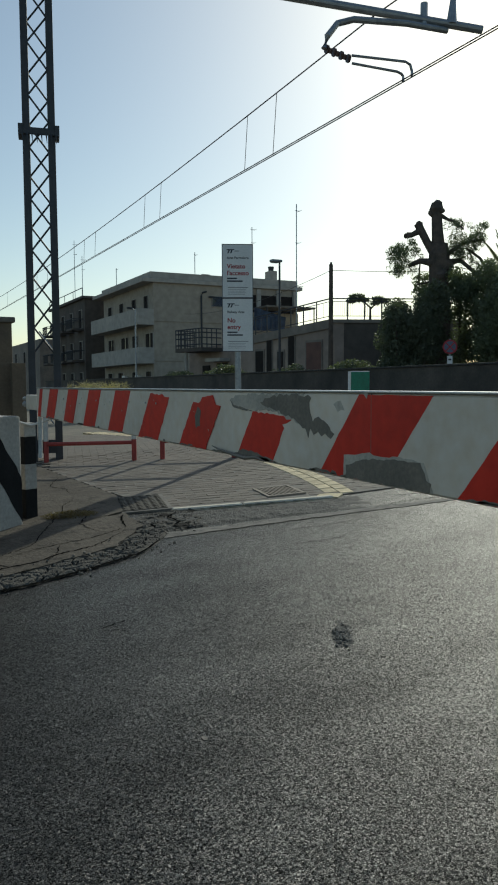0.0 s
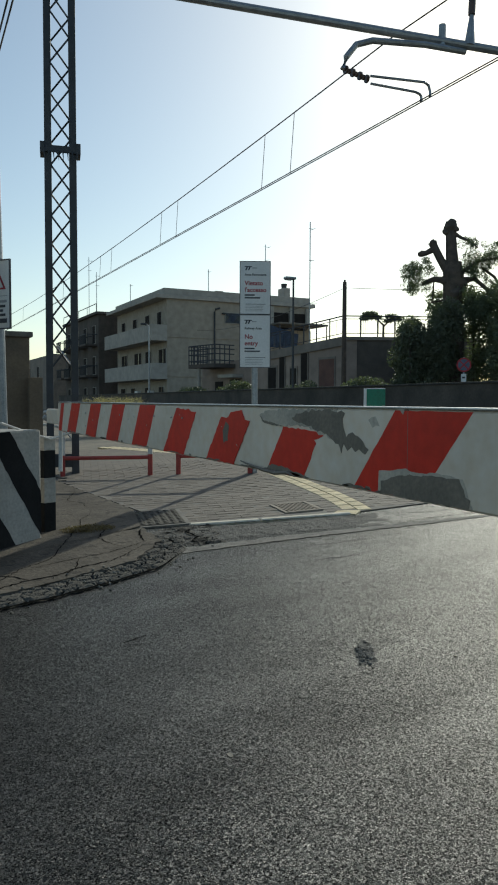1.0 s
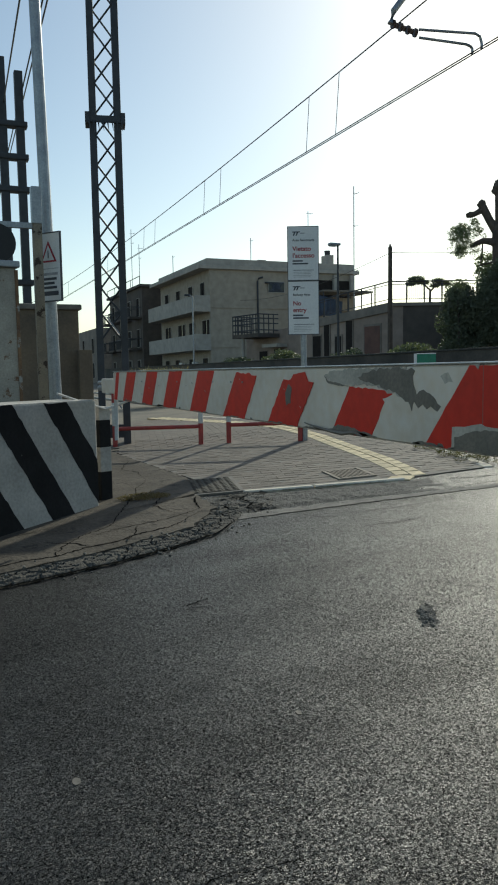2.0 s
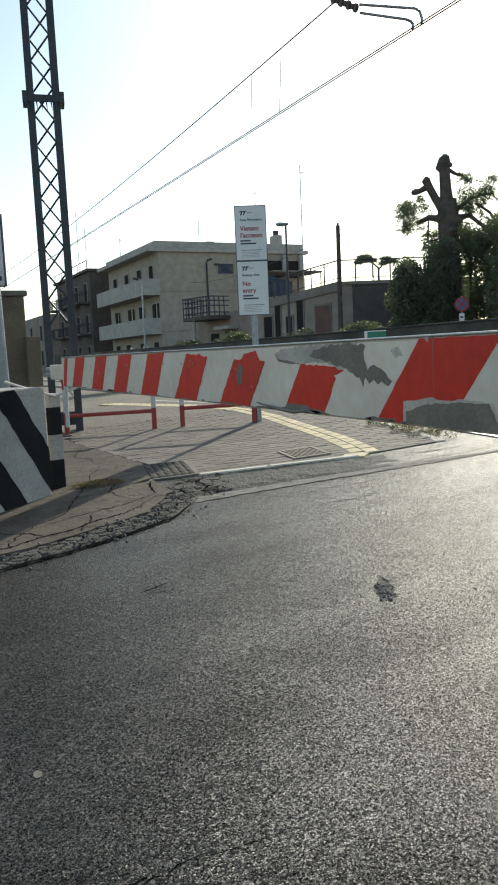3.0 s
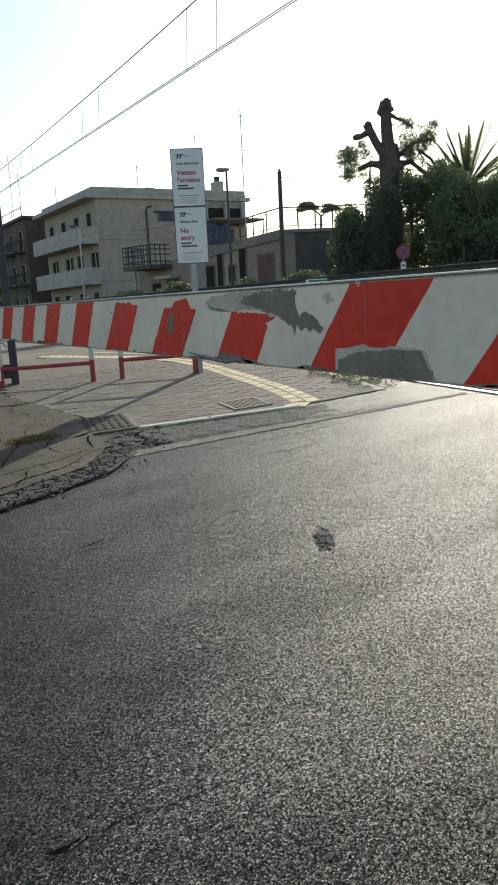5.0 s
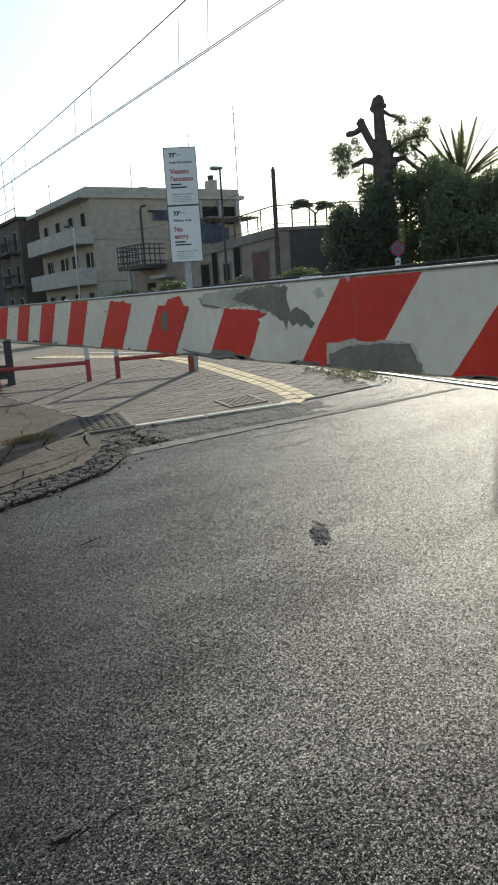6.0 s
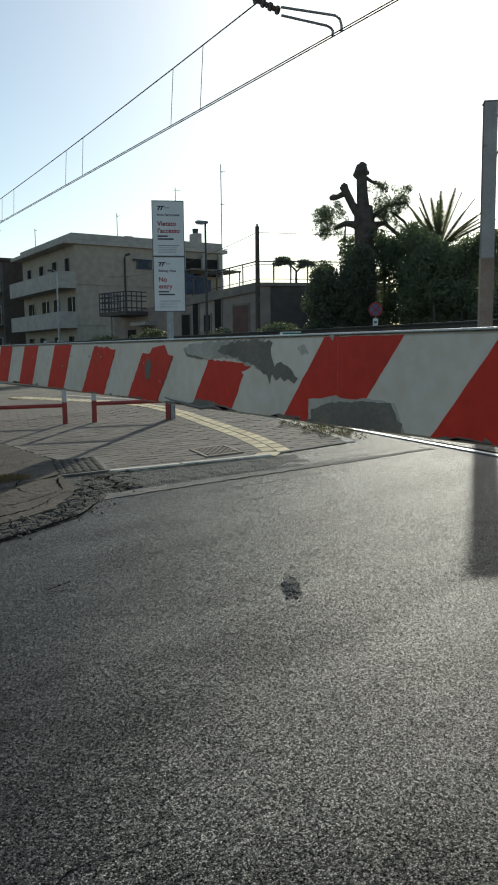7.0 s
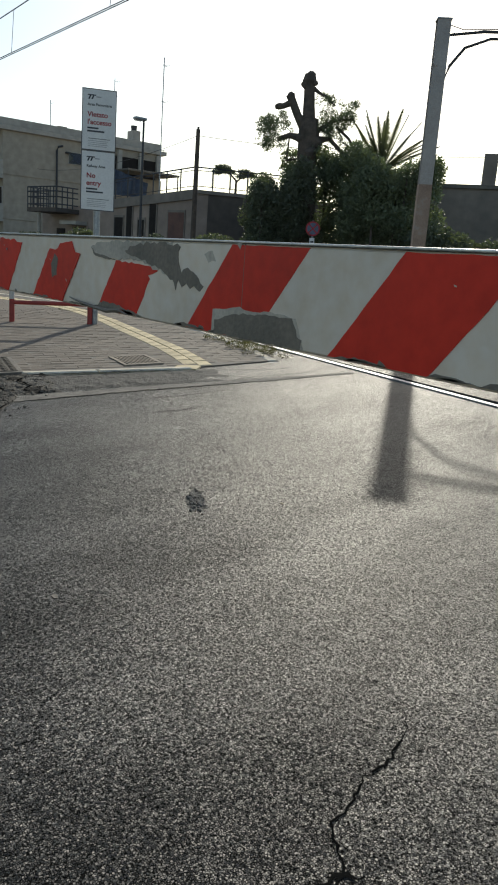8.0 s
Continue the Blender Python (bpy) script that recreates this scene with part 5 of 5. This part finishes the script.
# covered loggia under the eaves, with its pillars, flat canopy and blue sheet
# no real recess: a flat dark panel paints the opening's shade
part("loggia", box((7.2, -0.03, 6.7), (12.7, 0.02, 8.45), 0.005), SHUTTER, hb, "flat dark panel painted as the loggia's shaded opening")
for x in (7.2, 9.0, 10.9, 12.5):
    part("pillar", box((x, -0.3, 6.3), (x + 0.35, -0.035, 8.9), 0.01), PLASTER_PALE, hb)
part("loggia_parapet", box((7.1, -0.34, 5.9), (12.9, -0.302, 7.0), 0.01), PLASTER, hb)
part("canopy", box((8.4, -3.0, 7.18), (13.0, -0.36, 7.32), 0.02), CONCRETE, hb, "thin flat canopy slab")
for x in (8.5, 10.7, 12.9):
    part("canopy_post", tube([(x, -2.9, 3.0), (x, -2.9, 7.18)], 0.05, 6), DARK_STEEL, hb)
bm = bmesh.new()
cloth = [[bm.verts.new((7.3 + 0.2 * i, -3.05 + 0.08 * math.sin(1.7 * i) + 0.05 * j, 7.1 - 0.36 * j - 0.02 * i * (5 - j) * 0.5)) for j in range(6)] for i in range(15)]
for p, q in zip(cloth, cloth[1:]):
    for k in range(5):
        bm.faces.new((p[k], q[k], q[k + 1], p[k + 1]))
bmesh.ops.solidify(bm, geom=list(bm.faces), thickness=0.02)
part("hanging_sheet", bm, TARP, hb, "faded blue sheet hung under the canopy")
for z in (2.9, 6.0):
    part("string_course", box((0.02, -0.05, z), (12.9, 0.0, z + 0.12), 0.005), PLASTER, hb)
# ground-floor house with a roof terrace
A, B, C = Vector(at(22.6, 50)), Vector(at(33.2, 40)), Vector(at(43.0, 42))
th = thing("terrace_house", "low house with an iron-railed roof terrace", "building", (B.x, B.y, GZ))
ROOF = 4.2
pts = [Vector((0, 0)), (C - B).to_2d(), (C - B).to_2d() + Vector((4, 8)), (A - B).to_2d() + Vector((6, 4)), (A - B).to_2d()]
bm = bmesh.new()
lo_, hi_ = [bm.verts.new((*p, -0.2)) for p in pts], [bm.verts.new((*p, ROOF - (1.0 if k in (3, 4) else 0.0))) for k, p in enumerate(pts)]
bm.faces.new(hi_[:3])
bm.faces.new((hi_[0], hi_[2], hi_[3]))
bm.faces.new((hi_[0], hi_[3], hi_[4]))
for i in range(5):
    bm.faces.new((lo_[i], lo_[(i + 1) % 5], hi_[(i + 1) % 5], hi_[i]))
part("wall", bm, PLASTER_ROSE, th)


def along(p, q, z0, z1, out, name, material, f0, f1, drop=0.0):
    """A thin slab on the face from p to q, between two fractions of its length; its start may lie lower."""
    d = q - p
    n = Vector((d.y, -d.x)).normalized()
    if n.dot(-B.to_2d()) < 0:
        n = -n
    a, b = p + d * f0, p + d * f1
    bm = bmesh.new()
    v = [bm.verts.new((*(s + n * o), z - w)) for z in (z0, z1) for s, o, w in ((a, 0.0, drop), (b, 0.0, 0.0), (b, out, 0.0), (a, out, drop))]
    for f in ((0, 1, 2, 3), (7, 6, 5, 4), (0, 4, 5, 1), (1, 5, 6, 2), (2, 6, 7, 3), (3, 7, 4, 0)):
        bm.faces.new([v[k] for k in f])
    return part(name, bm, material, th)


AA, O, CC = pts[4], pts[0], pts[1]


def bearing(az):
    """How far along the front from AA to O a bearing from the crossing meets it."""
    best = min(range(401), key=lambda k: abs(math.atan2(B.x + AA.lerp(O, k / 400).x - 0.4, B.y + AA.lerp(O, k / 400).y - 1.12) - radians(az)))
    return best / 400


along(AA, O, ROOF - 0.35, ROOF + 0.12, 0.12, "roof_edge", PLASTER_OLD, 0.5, 1, 0.5)
along(O, CC, ROOF - 0.05, ROOF + 0.12, 0.12, "roof_edge", PLASTER_OLD, 0, 1)
# thin dark slab puts the side face's shade into its colour
along(O, CC, 0.0, ROOF - 0.06, 0.03, "shaded_side_wall", PLASTER_DARK, 0.1, 1)
for az0, az1, top_, m_ in ((27.64, 28.21, 2.9, SHUTTER), (28.48, 28.85, 3.5, SHUTTER), (29.3, 29.75, 2.8, SHUTTER), (30.13, 30.55, 3.6, SHUTTER), (31.47, 32.57, 3.2, RED_DOOR)):
    f0, f1 = bearing(az0), bearing(az1)
    along(AA, O, -0.1, top_ + 0.12, 0.05, "door_surround", PLASTER_OLD, f0 - 0.006, f1 + 0.006)
    along(AA, O, 0.0, top_, 0.07, "door" if m_ is RED_DOOR else "shutter_door", m_, f0, f1)
for p, q, n, drop in ((AA.lerp(O, 0.45), O, 7, 0.6), (O, CC, 8, 0.0)):
    for z, r in ((ROOF + 0.3, 0.02), (ROOF + 1.2, 0.035), (ROOF + 1.05, 0.018)):
        part("handrail", tube([(*p, z - drop), (*q, z)], r, 6), DARK_STEEL, th)
    for k in range(n + 1):
        s, w = p.lerp(q, k / n), drop * (1 - k / n)
        part("railing_post", tube([(*s, ROOF + 0.05 - w), (*s, ROOF + 1.2 - w)], 0.035, 6), DARK_STEEL, th)
    bm = bmesh.new()
    for k in range(n * (9 if drop == 0 else 1)):
        s, w = p.lerp(q, (k + 0.5) / (n * (9 if drop == 0 else 1))), drop * (1 - k / n)
        add_tube(bm, [(*s, ROOF + 0.3 - max(0, w)), (*s, ROOF + 1.05 - max(0, w))], 0.009, 4, False)
    tagged(part("railing_grille", bm, DARK_STEEL, th), kind="stuff")
along(AA, O, 3.02, 3.25, 1.6, "balcony", PLASTER_DARK, 0.06, 0.28)
s0, s1 = AA.lerp(O, 0.06), AA.lerp(O, 0.28)
n = Vector(((O - AA).y, -(O - AA).x)).normalized()
n = n if n.dot(-B.to_2d()) > 0 else -n
ends = (s0 + n * 0.1, s0 + n * 1.55, s1 + n * 1.55, s1 + n * 0.1)
for p, q, k in ((ends[0], ends[1], 4), (ends[1], ends[2], 9), (ends[2], ends[3], 4)):
    for z in (3.45, 3.85, 4.15, 4.4):
        part("balcony_rail", tube([(*p, z), (*q, z)], 0.04, 6), DARK_STEEL, th)
    for j in range(k):
        e = p.lerp(q, j / k)
        part("balcony_post", tube([(*e, 3.25), (*e, 4.4)], 0.035, 6), DARK_STEEL, th)
e = AA.lerp(O, 0.13) + n * 1.4
part("balcony_column", tube([(*e, -0.1), (*e, 3.02)], 0.1, 10), PLASTER_PALE, th, "pale column under the balcony")
along(AA, O, 0.0, 2.2, 0.06, "shutter_door", SHUTTER, 0.12, 0.18)
along(AA, O, 1.0, 2.3, 0.06, "window_shutter", SHUTTER, 0.24, 0.32)
along(AA, O, 2.4, 2.6, 0.8, "awning_slab", PLASTER_PALE, 0.22, 0.34)

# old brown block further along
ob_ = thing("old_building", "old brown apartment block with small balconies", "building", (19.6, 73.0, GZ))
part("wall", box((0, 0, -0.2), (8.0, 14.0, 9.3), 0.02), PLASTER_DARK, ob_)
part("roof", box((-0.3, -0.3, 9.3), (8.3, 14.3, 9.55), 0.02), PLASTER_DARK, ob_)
for k, y in enumerate((1.5, 5.0, 8.5, 12.0)):
    for z in (0.6, 3.6, 6.6):
        window(ob_, -0.04, y, z, 1.0, 1.7, "x")
for z in (3.3, 6.3):
    for y in (0.4, 4.2, 7.6, 11.2):
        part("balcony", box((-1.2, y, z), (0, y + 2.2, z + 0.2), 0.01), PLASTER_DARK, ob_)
        part("balcony_rail", tube([(0, y, z + 1.1), (-1.17, y, z + 1.1), (-1.17, y + 2.2, z + 1.1), (0, y + 2.2, z + 1.1)], 0.04, 6), DARK_STEEL, ob_)
        for k in range(9):
            part("baluster", tube([(-1.17, y + 0.05 + 0.26 * k, z + 0.2), (-1.17, y + 0.05 + 0.26 * k, z + 1.1)], 0.025, 4), DARK_STEEL, ob_)
part("roof_railing", tube([(-0.2, 0, 10.3), (-0.2, 14, 10.3)], 0.04, 6), DARK_STEEL, ob_)
for y in (0, 3.5, 7, 10.5, 14):
    part("railing_post", tube([(-0.2, y, 9.55), (-0.2, y, 10.3)], 0.03, 6), DARK_STEEL, ob_)
far_row = thing("row_houses", "row of low houses further along the railway", "building", (19.2, 92, GZ))
part("wall", box((0, 0, -0.2), (9, 30, 6.6), 0.02), PLASTER_OLD, far_row)
for y in (3, 9, 15, 21):
    window(far_row, -0.04, y, 3.6, 1.1, 1.8, "x")
    window(far_row, -0.04, y, 0.6, 1.1, 1.8, "x")
# house wall with a chimney beyond the hedge
hw = thing("far_house", "grey house wall with a square chimney behind the hedge", "building", at(54.6, 33.0, GZ), -55)
part("wall", box((-6.0, 0, -0.2), (9.0, 6, 4.5), 0.02), PLASTER_OLD, hw)
part("chimney", box((-0.75, 0.6, 4.5), (-0.2, 1.2, 5.85), 0.02), PLASTER_OLD, hw)
part("roof", box((-6.1, -0.1, 4.4), (9.1, 6.1, 4.56), 0.02), CONCRETE, hw)


def antenna(name, p, ht, bars):
    t = thing(name, "thin television aerial on a rooftop pole", "aerial", p, group="rooftop aerials")
    part("mast", tube([(0, 0, -0.1), (0, 0, ht)], 0.03, 6), GALV, t)
    for z, w in bars:
        part("crossbar", tube([(-w * 0.2, 0, z), (w * 0.5, 0, z)], 0.016, 5), GALV, t)
        part("element", tube([(w * 0.4, -0.3, z), (w * 0.4, 0.3, z)], 0.012, 5), GALV, t)


antenna("aerial", (30.15, 58.6, GZ + 9.75), 4.5, ((4.3, 0.8), (3.2, 0.5)))
antenna("aerial", at(30.68, 46.5, GZ + 4.1), 7.7, ((7.3, 0.5), (5.4, 0.4), (2.8, 0.8)))
antenna("aerial", (24.9, 58.6, GZ + 9.75), 2.0, ((1.8, 0.3),))
antenna("aerial", (20.6, 66.0, GZ + 9.75), 1.5, ((1.4, 0.3),))
for x, ht in ((16.5, 6.5), (17.3, 5.0)):
    antenna("aerial", (x + 4.0, 80.0, GZ + 9.5), ht, ((ht - 0.4, 0.8), (ht - 1.4, 0.5)))


# ---- trees and shrubs ----
def side(az):
    return Vector((math.cos(radians(az)), -math.sin(radians(az)), 0))


TZ = 41.05
tree = thing("pruned_tree", "hard-pruned tree with bare stub limbs and sparse green tufts", "tree", at(TZ, 30.0, GZ))
R = side(TZ)


def tp(u, z, w=0.0):
    """A place in the tree: metres to its side, height, and metres towards the crossing."""
    return Vector((R.x * u + R.y * w, R.y * u - R.x * w, z))


tr = bmesh.new()
add_tube(tr, [tp(0.25, -0.1), tp(0.15, 1.5), tp(0.1, 3.2, 0.1), tp(0.0, 4.8), tp(0.02, 5.8), tp(0.0, 6.2)], [0.5, 0.4, 0.36, 0.36, 0.4, 0.32], 12)
add_tube(tr, [tp(0.0, 5.8), tp(-0.08, 6.8), tp(-0.1, 7.35), tp(-0.12, 7.5), tp(-0.1, 7.72)], [0.27, 0.21, 0.2, 0.27, 0.2], 10)
add_tube(tr, [tp(-0.05, 5.7), tp(-0.45, 6.3), tp(-0.72, 6.85), tp(-0.78, 7.0)], [0.22, 0.15, 0.15, 0.17], 9)
add_tube(tr, [tp(-0.68, 6.75), tp(-1.0, 6.6), tp(-1.2, 6.58)], [0.13, 0.1, 0.13], 8)
add_tube(tr, [tp(-0.1, 5.5), tp(-0.7, 5.6), tp(-1.15, 5.42)], [0.17, 0.11, 0.08], 8)
add_tube(tr, [tp(0.2, 5.5), tp(0.8, 5.55), tp(1.3, 5.1), tp(1.6, 4.95)], [0.16, 0.09, 0.07, 0.04], 7)
add_tube(tr, [tp(0.0, 7.3), tp(0.3, 7.1), tp(0.55, 7.0), tp(0.9, 6.7)], [0.09, 0.06, 0.05, 0.03], 6)
add_tube(tr, [tp(0.3, 5.8), tp(0.9, 6.2), tp(1.6, 6.3)], [0.1, 0.06, 0.03], 6)
add_tube(tr, [tp(-0.7, 5.5), tp(-0.72, 5.0), tp(-0.8, 4.7), tp(-0.3, 4.8)], [0.03, 0.04, 0.04, 0.04], 5)
add_tube(tr, [tp(1.0, 6.0), tp(1.5, 5.6), tp(1.95, 4.9)], [0.05, 0.06, 0.05], 6)
for u, z, w, r in ((-0.12, 7.62, 0.0, 0.2), (-0.28, 7.35, 0.05, 0.13), (0.06, 7.42, 0.1, 0.12), (-0.75, 6.98, 0.0, 0.13), (-1.22, 6.57, 0.0, 0.1), (0.28, 5.4, 0.1, 0.24), (-0.24, 5.55, 0.1, 0.22), (0.1, 5.0, 0.2, 0.26)):
    knot = bmesh.ops.create_icosphere(tr, subdivisions=2, radius=r, matrix=Matrix.Translation(tp(u, z, w)))
    for v in knot["verts"]:
        v.co += (v.co - tp(u, z, w)) * 0.5 * noise.noise(v.co * 6.0)
part("trunk", tr, BARK, tree)
tufts = [(-1.4, 5.75, 0.42), (-1.15, 5.4, 0.32), (-0.95, 6.1, 0.26), (-1.6, 5.95, 0.24), (-1.5, 5.25, 0.2), (0.75, 6.45, 0.42), (0.8, 6.85, 0.3), (0.6, 5.95, 0.3), (1.15, 6.2, 0.34), (1.45, 6.5, 0.26), (1.6, 6.8, 0.16), (1.0, 5.7, 0.25), (1.3, 5.2, 0.2)]
rng = random.Random(3)
cs, ss = [], []
for u, z, r in tufts:
    for k in range(9):
        cs.append(tp(u + rng.gauss(0, r * 0.55), z + rng.gauss(0, r * 0.5), rng.gauss(0, r * 0.6)))
        ss.append(r * rng.uniform(0.4, 0.85))
leaves("crown", cs, ss, 11000, 0.02, LEAF, tree, seed=7, long=6.5)


def bush(name, label, az0, az1, d, ztop, count, material, seed, n=26, depth=1.6, size=0.055):
    t = thing(name, label, "shrub", at((az0 + az1) / 2, d, GZ))
    base = t.matrix_basis.translation
    r = random.Random(seed)
    cs, ss = [], []
    for k in range(int(n * 2.4)):
        f = r.random()
        az = az0 + (az1 - az0) * f
        top = ztop(f) - GZ
        z = r.uniform(0.3, 1.0) ** 0.8 * top
        rad = r.uniform(0.2, 0.58)
        p = Vector(at(az, d + r.uniform(-depth, depth) * 0.5, 0)) - Vector((base.x, base.y, 0))
        cs.append((p.x, p.y, min(z, top - rad * 0.7)))
        ss.append(rad)
    for c in cs[:5]:
        part("stem", tube([(c[0] * 0.8, c[1] * 0.8, -0.1), (c[0], c[1], c[2])], [0.07, 0.03], 6), BARK, t)
    leaves("crown", cs, ss, 2 * count, size, material, t, seed=seed, long=2.0)
    return t


bush("shrub", "tall dark evergreen shrub with an uneven top", 37.4, 41.5, 29.0, lambda f: 4.7 + 0.5 * math.sin(9 * f) - 0.9 * (1 - f), 17000, LEAF_DARK, 31, 44)
bush("shrub", "tall dark evergreen shrub with an uneven top", 40.0, 45.2, 30.5, lambda f: 5.6 + 0.25 * math.sin(7 * f), 18000, LEAF, 32, 46)
bush("shrub", "broad hedge with brighter sunlit leaves on top", 44.2, 50.4, 28.5, lambda f: 5.3 + 0.35 * math.sin(8 * f + 1) - 0.5 * f, 22000, LEAF_LIGHT, 33, 60)
bush("shrub", "low dark hedge along the wall", 33.5, 38.5, 29.5, lambda f: 1.95 + 0.2 * math.sin(6 * f) + 1.6 * max(0.0, f - 0.75) * 4, 14000, LEAF_DARK, 34, 40)
bush("shrub", "low shrubs in front of the terrace house", 24.0, 33.0, 36.0, lambda f: 1.9 + 0.4 * math.sin(11 * f), 10000, LEAF_DARK, 35, 40)
bush("shrub", "low shrubs beside the railway", 20.6, 23.5, 44.0, lambda f: 1.75 + 0.35 * math.sin(3.1 * f), 6000, LEAF_DARK, 36, 24)
bush("shrub", "dark undergrowth below the house wall", 49.5, 58.0, 27.0, lambda f: 2.7 + 0.3 * math.sin(9 * f), 14000, LEAF_DARK, 37, 46)


def feather(bm, root, tip_dir, length, droop, width, n=26):
    """One palm frond: a rib with leaflets to both sides."""
    root, d = Vector(root), Vector(tip_dir).normalized()
    across = d.cross(Vector((0, 0, 1))).normalized()
    pts = []
    for k in range(n + 1):
        f = k / n
        pts.append(root + d * length * f - Vector((0, 0, droop * f * f)))
    add_tube(bm, pts[::4], 0.02, 4, False)
    for k in range(3, n):
        w = width * math.sin(math.pi * (k / n) ** 0.8) + 0.05
        for s in (-1, 1):
            a, b = pts[k], pts[k] + (pts[min(k + 1, n)] - pts[k]).normalized() * w * 0.9 + across * s * w + Vector((0, 0, -0.2 * w))
            off = (pts[min(k + 1, n)] - pts[k]) * 1.2
            bm.faces.new([bm.verts.new(p) for p in (a, a + off, b)])


palm = thing("palm", "palm with long arching fronds rising over the hedge", "palm", at(46.4, 31.5, GZ))
part("trunk", tube([(0, 0, 0), (0.05, 0, 2.5), (0, 0, 4.9)], [0.35, 0.28, 0.3], 10), BARK, palm)
rng = random.Random(12)
for k in range(26):
    a, up = 360 * k / 26 * 5 + rng.uniform(-10, 10), (0.35, 0.8, 1.5, 2.6)[k % 4] + rng.uniform(-0.15, 0.3)
    bm = bmesh.new()
    feather(bm, (0, 0, 4.7), (math.cos(radians(a)), math.sin(radians(a)), up), rng.uniform(2.3, 2.8), rng.uniform(0.1, 0.4), 0.17, 40)
    part("frond", bm, PALM_LEAF, palm)
# small table-topped shrub on the roof terrace
ts = thing("terrace_shrub", "small flat-topped shrub in silhouette on the roof terrace", "shrub", at(36.15, 42.0, GZ + ROOF + 0.0))
part("stem", tube([(0, 0, -0.3), (0, 0, 0.9), (-0.7, 0, 1.4)], [0.08, 0.06, 0.03], 6), BARK, ts)
part("branch", tube([(0, 0, 0.8), (0.5, 0, 1.3)], [0.05, 0.03], 6), BARK, ts)
leaves("crown", [(-0.9, 0, 1.45), (-0.5, 0, 1.3), (-1.2, 0, 1.2), (0.5, 0, 1.4), (0.9, 0, 1.3), (0.3, 0, 1.15)], [0.4, 0.35, 0.3, 0.35, 0.35, 0.3], 1300, 0.04, LEAF_DARK, ts, seed=9, long=7, squash=0.35)

# dry grass by the track
dg = leaves("dry_grass", [at(14.2 + 0.25 * k, 20.0 + 0.3 * (k % 3), GZ + 0.55) for k in range(14)], [0.42] * 14, 2600, 0.012, DRY_GRASS, seed=14, long=22)
tagged(dg, "tall dry straw-coloured grass beside the railway", "grass", kind="stuff")

# dead weeds and blown dirt at the end of the guard wall
dw = leaves("dead_weeds", [(1.86 + 0.07 * k, 7.72 + 0.1 * math.sin(3 * k), h(1.95, 7.7) + 0.034 + 0.004 * k) for k in range(5)], [0.11, 0.15, 0.16, 0.13, 0.1], 1500, 0.005, DEAD_WEED, seed=21, long=7, squash=0.12)
tagged(dw, "dead brown weeds flattened on the dirty concrete", "weeds", kind="stuff")
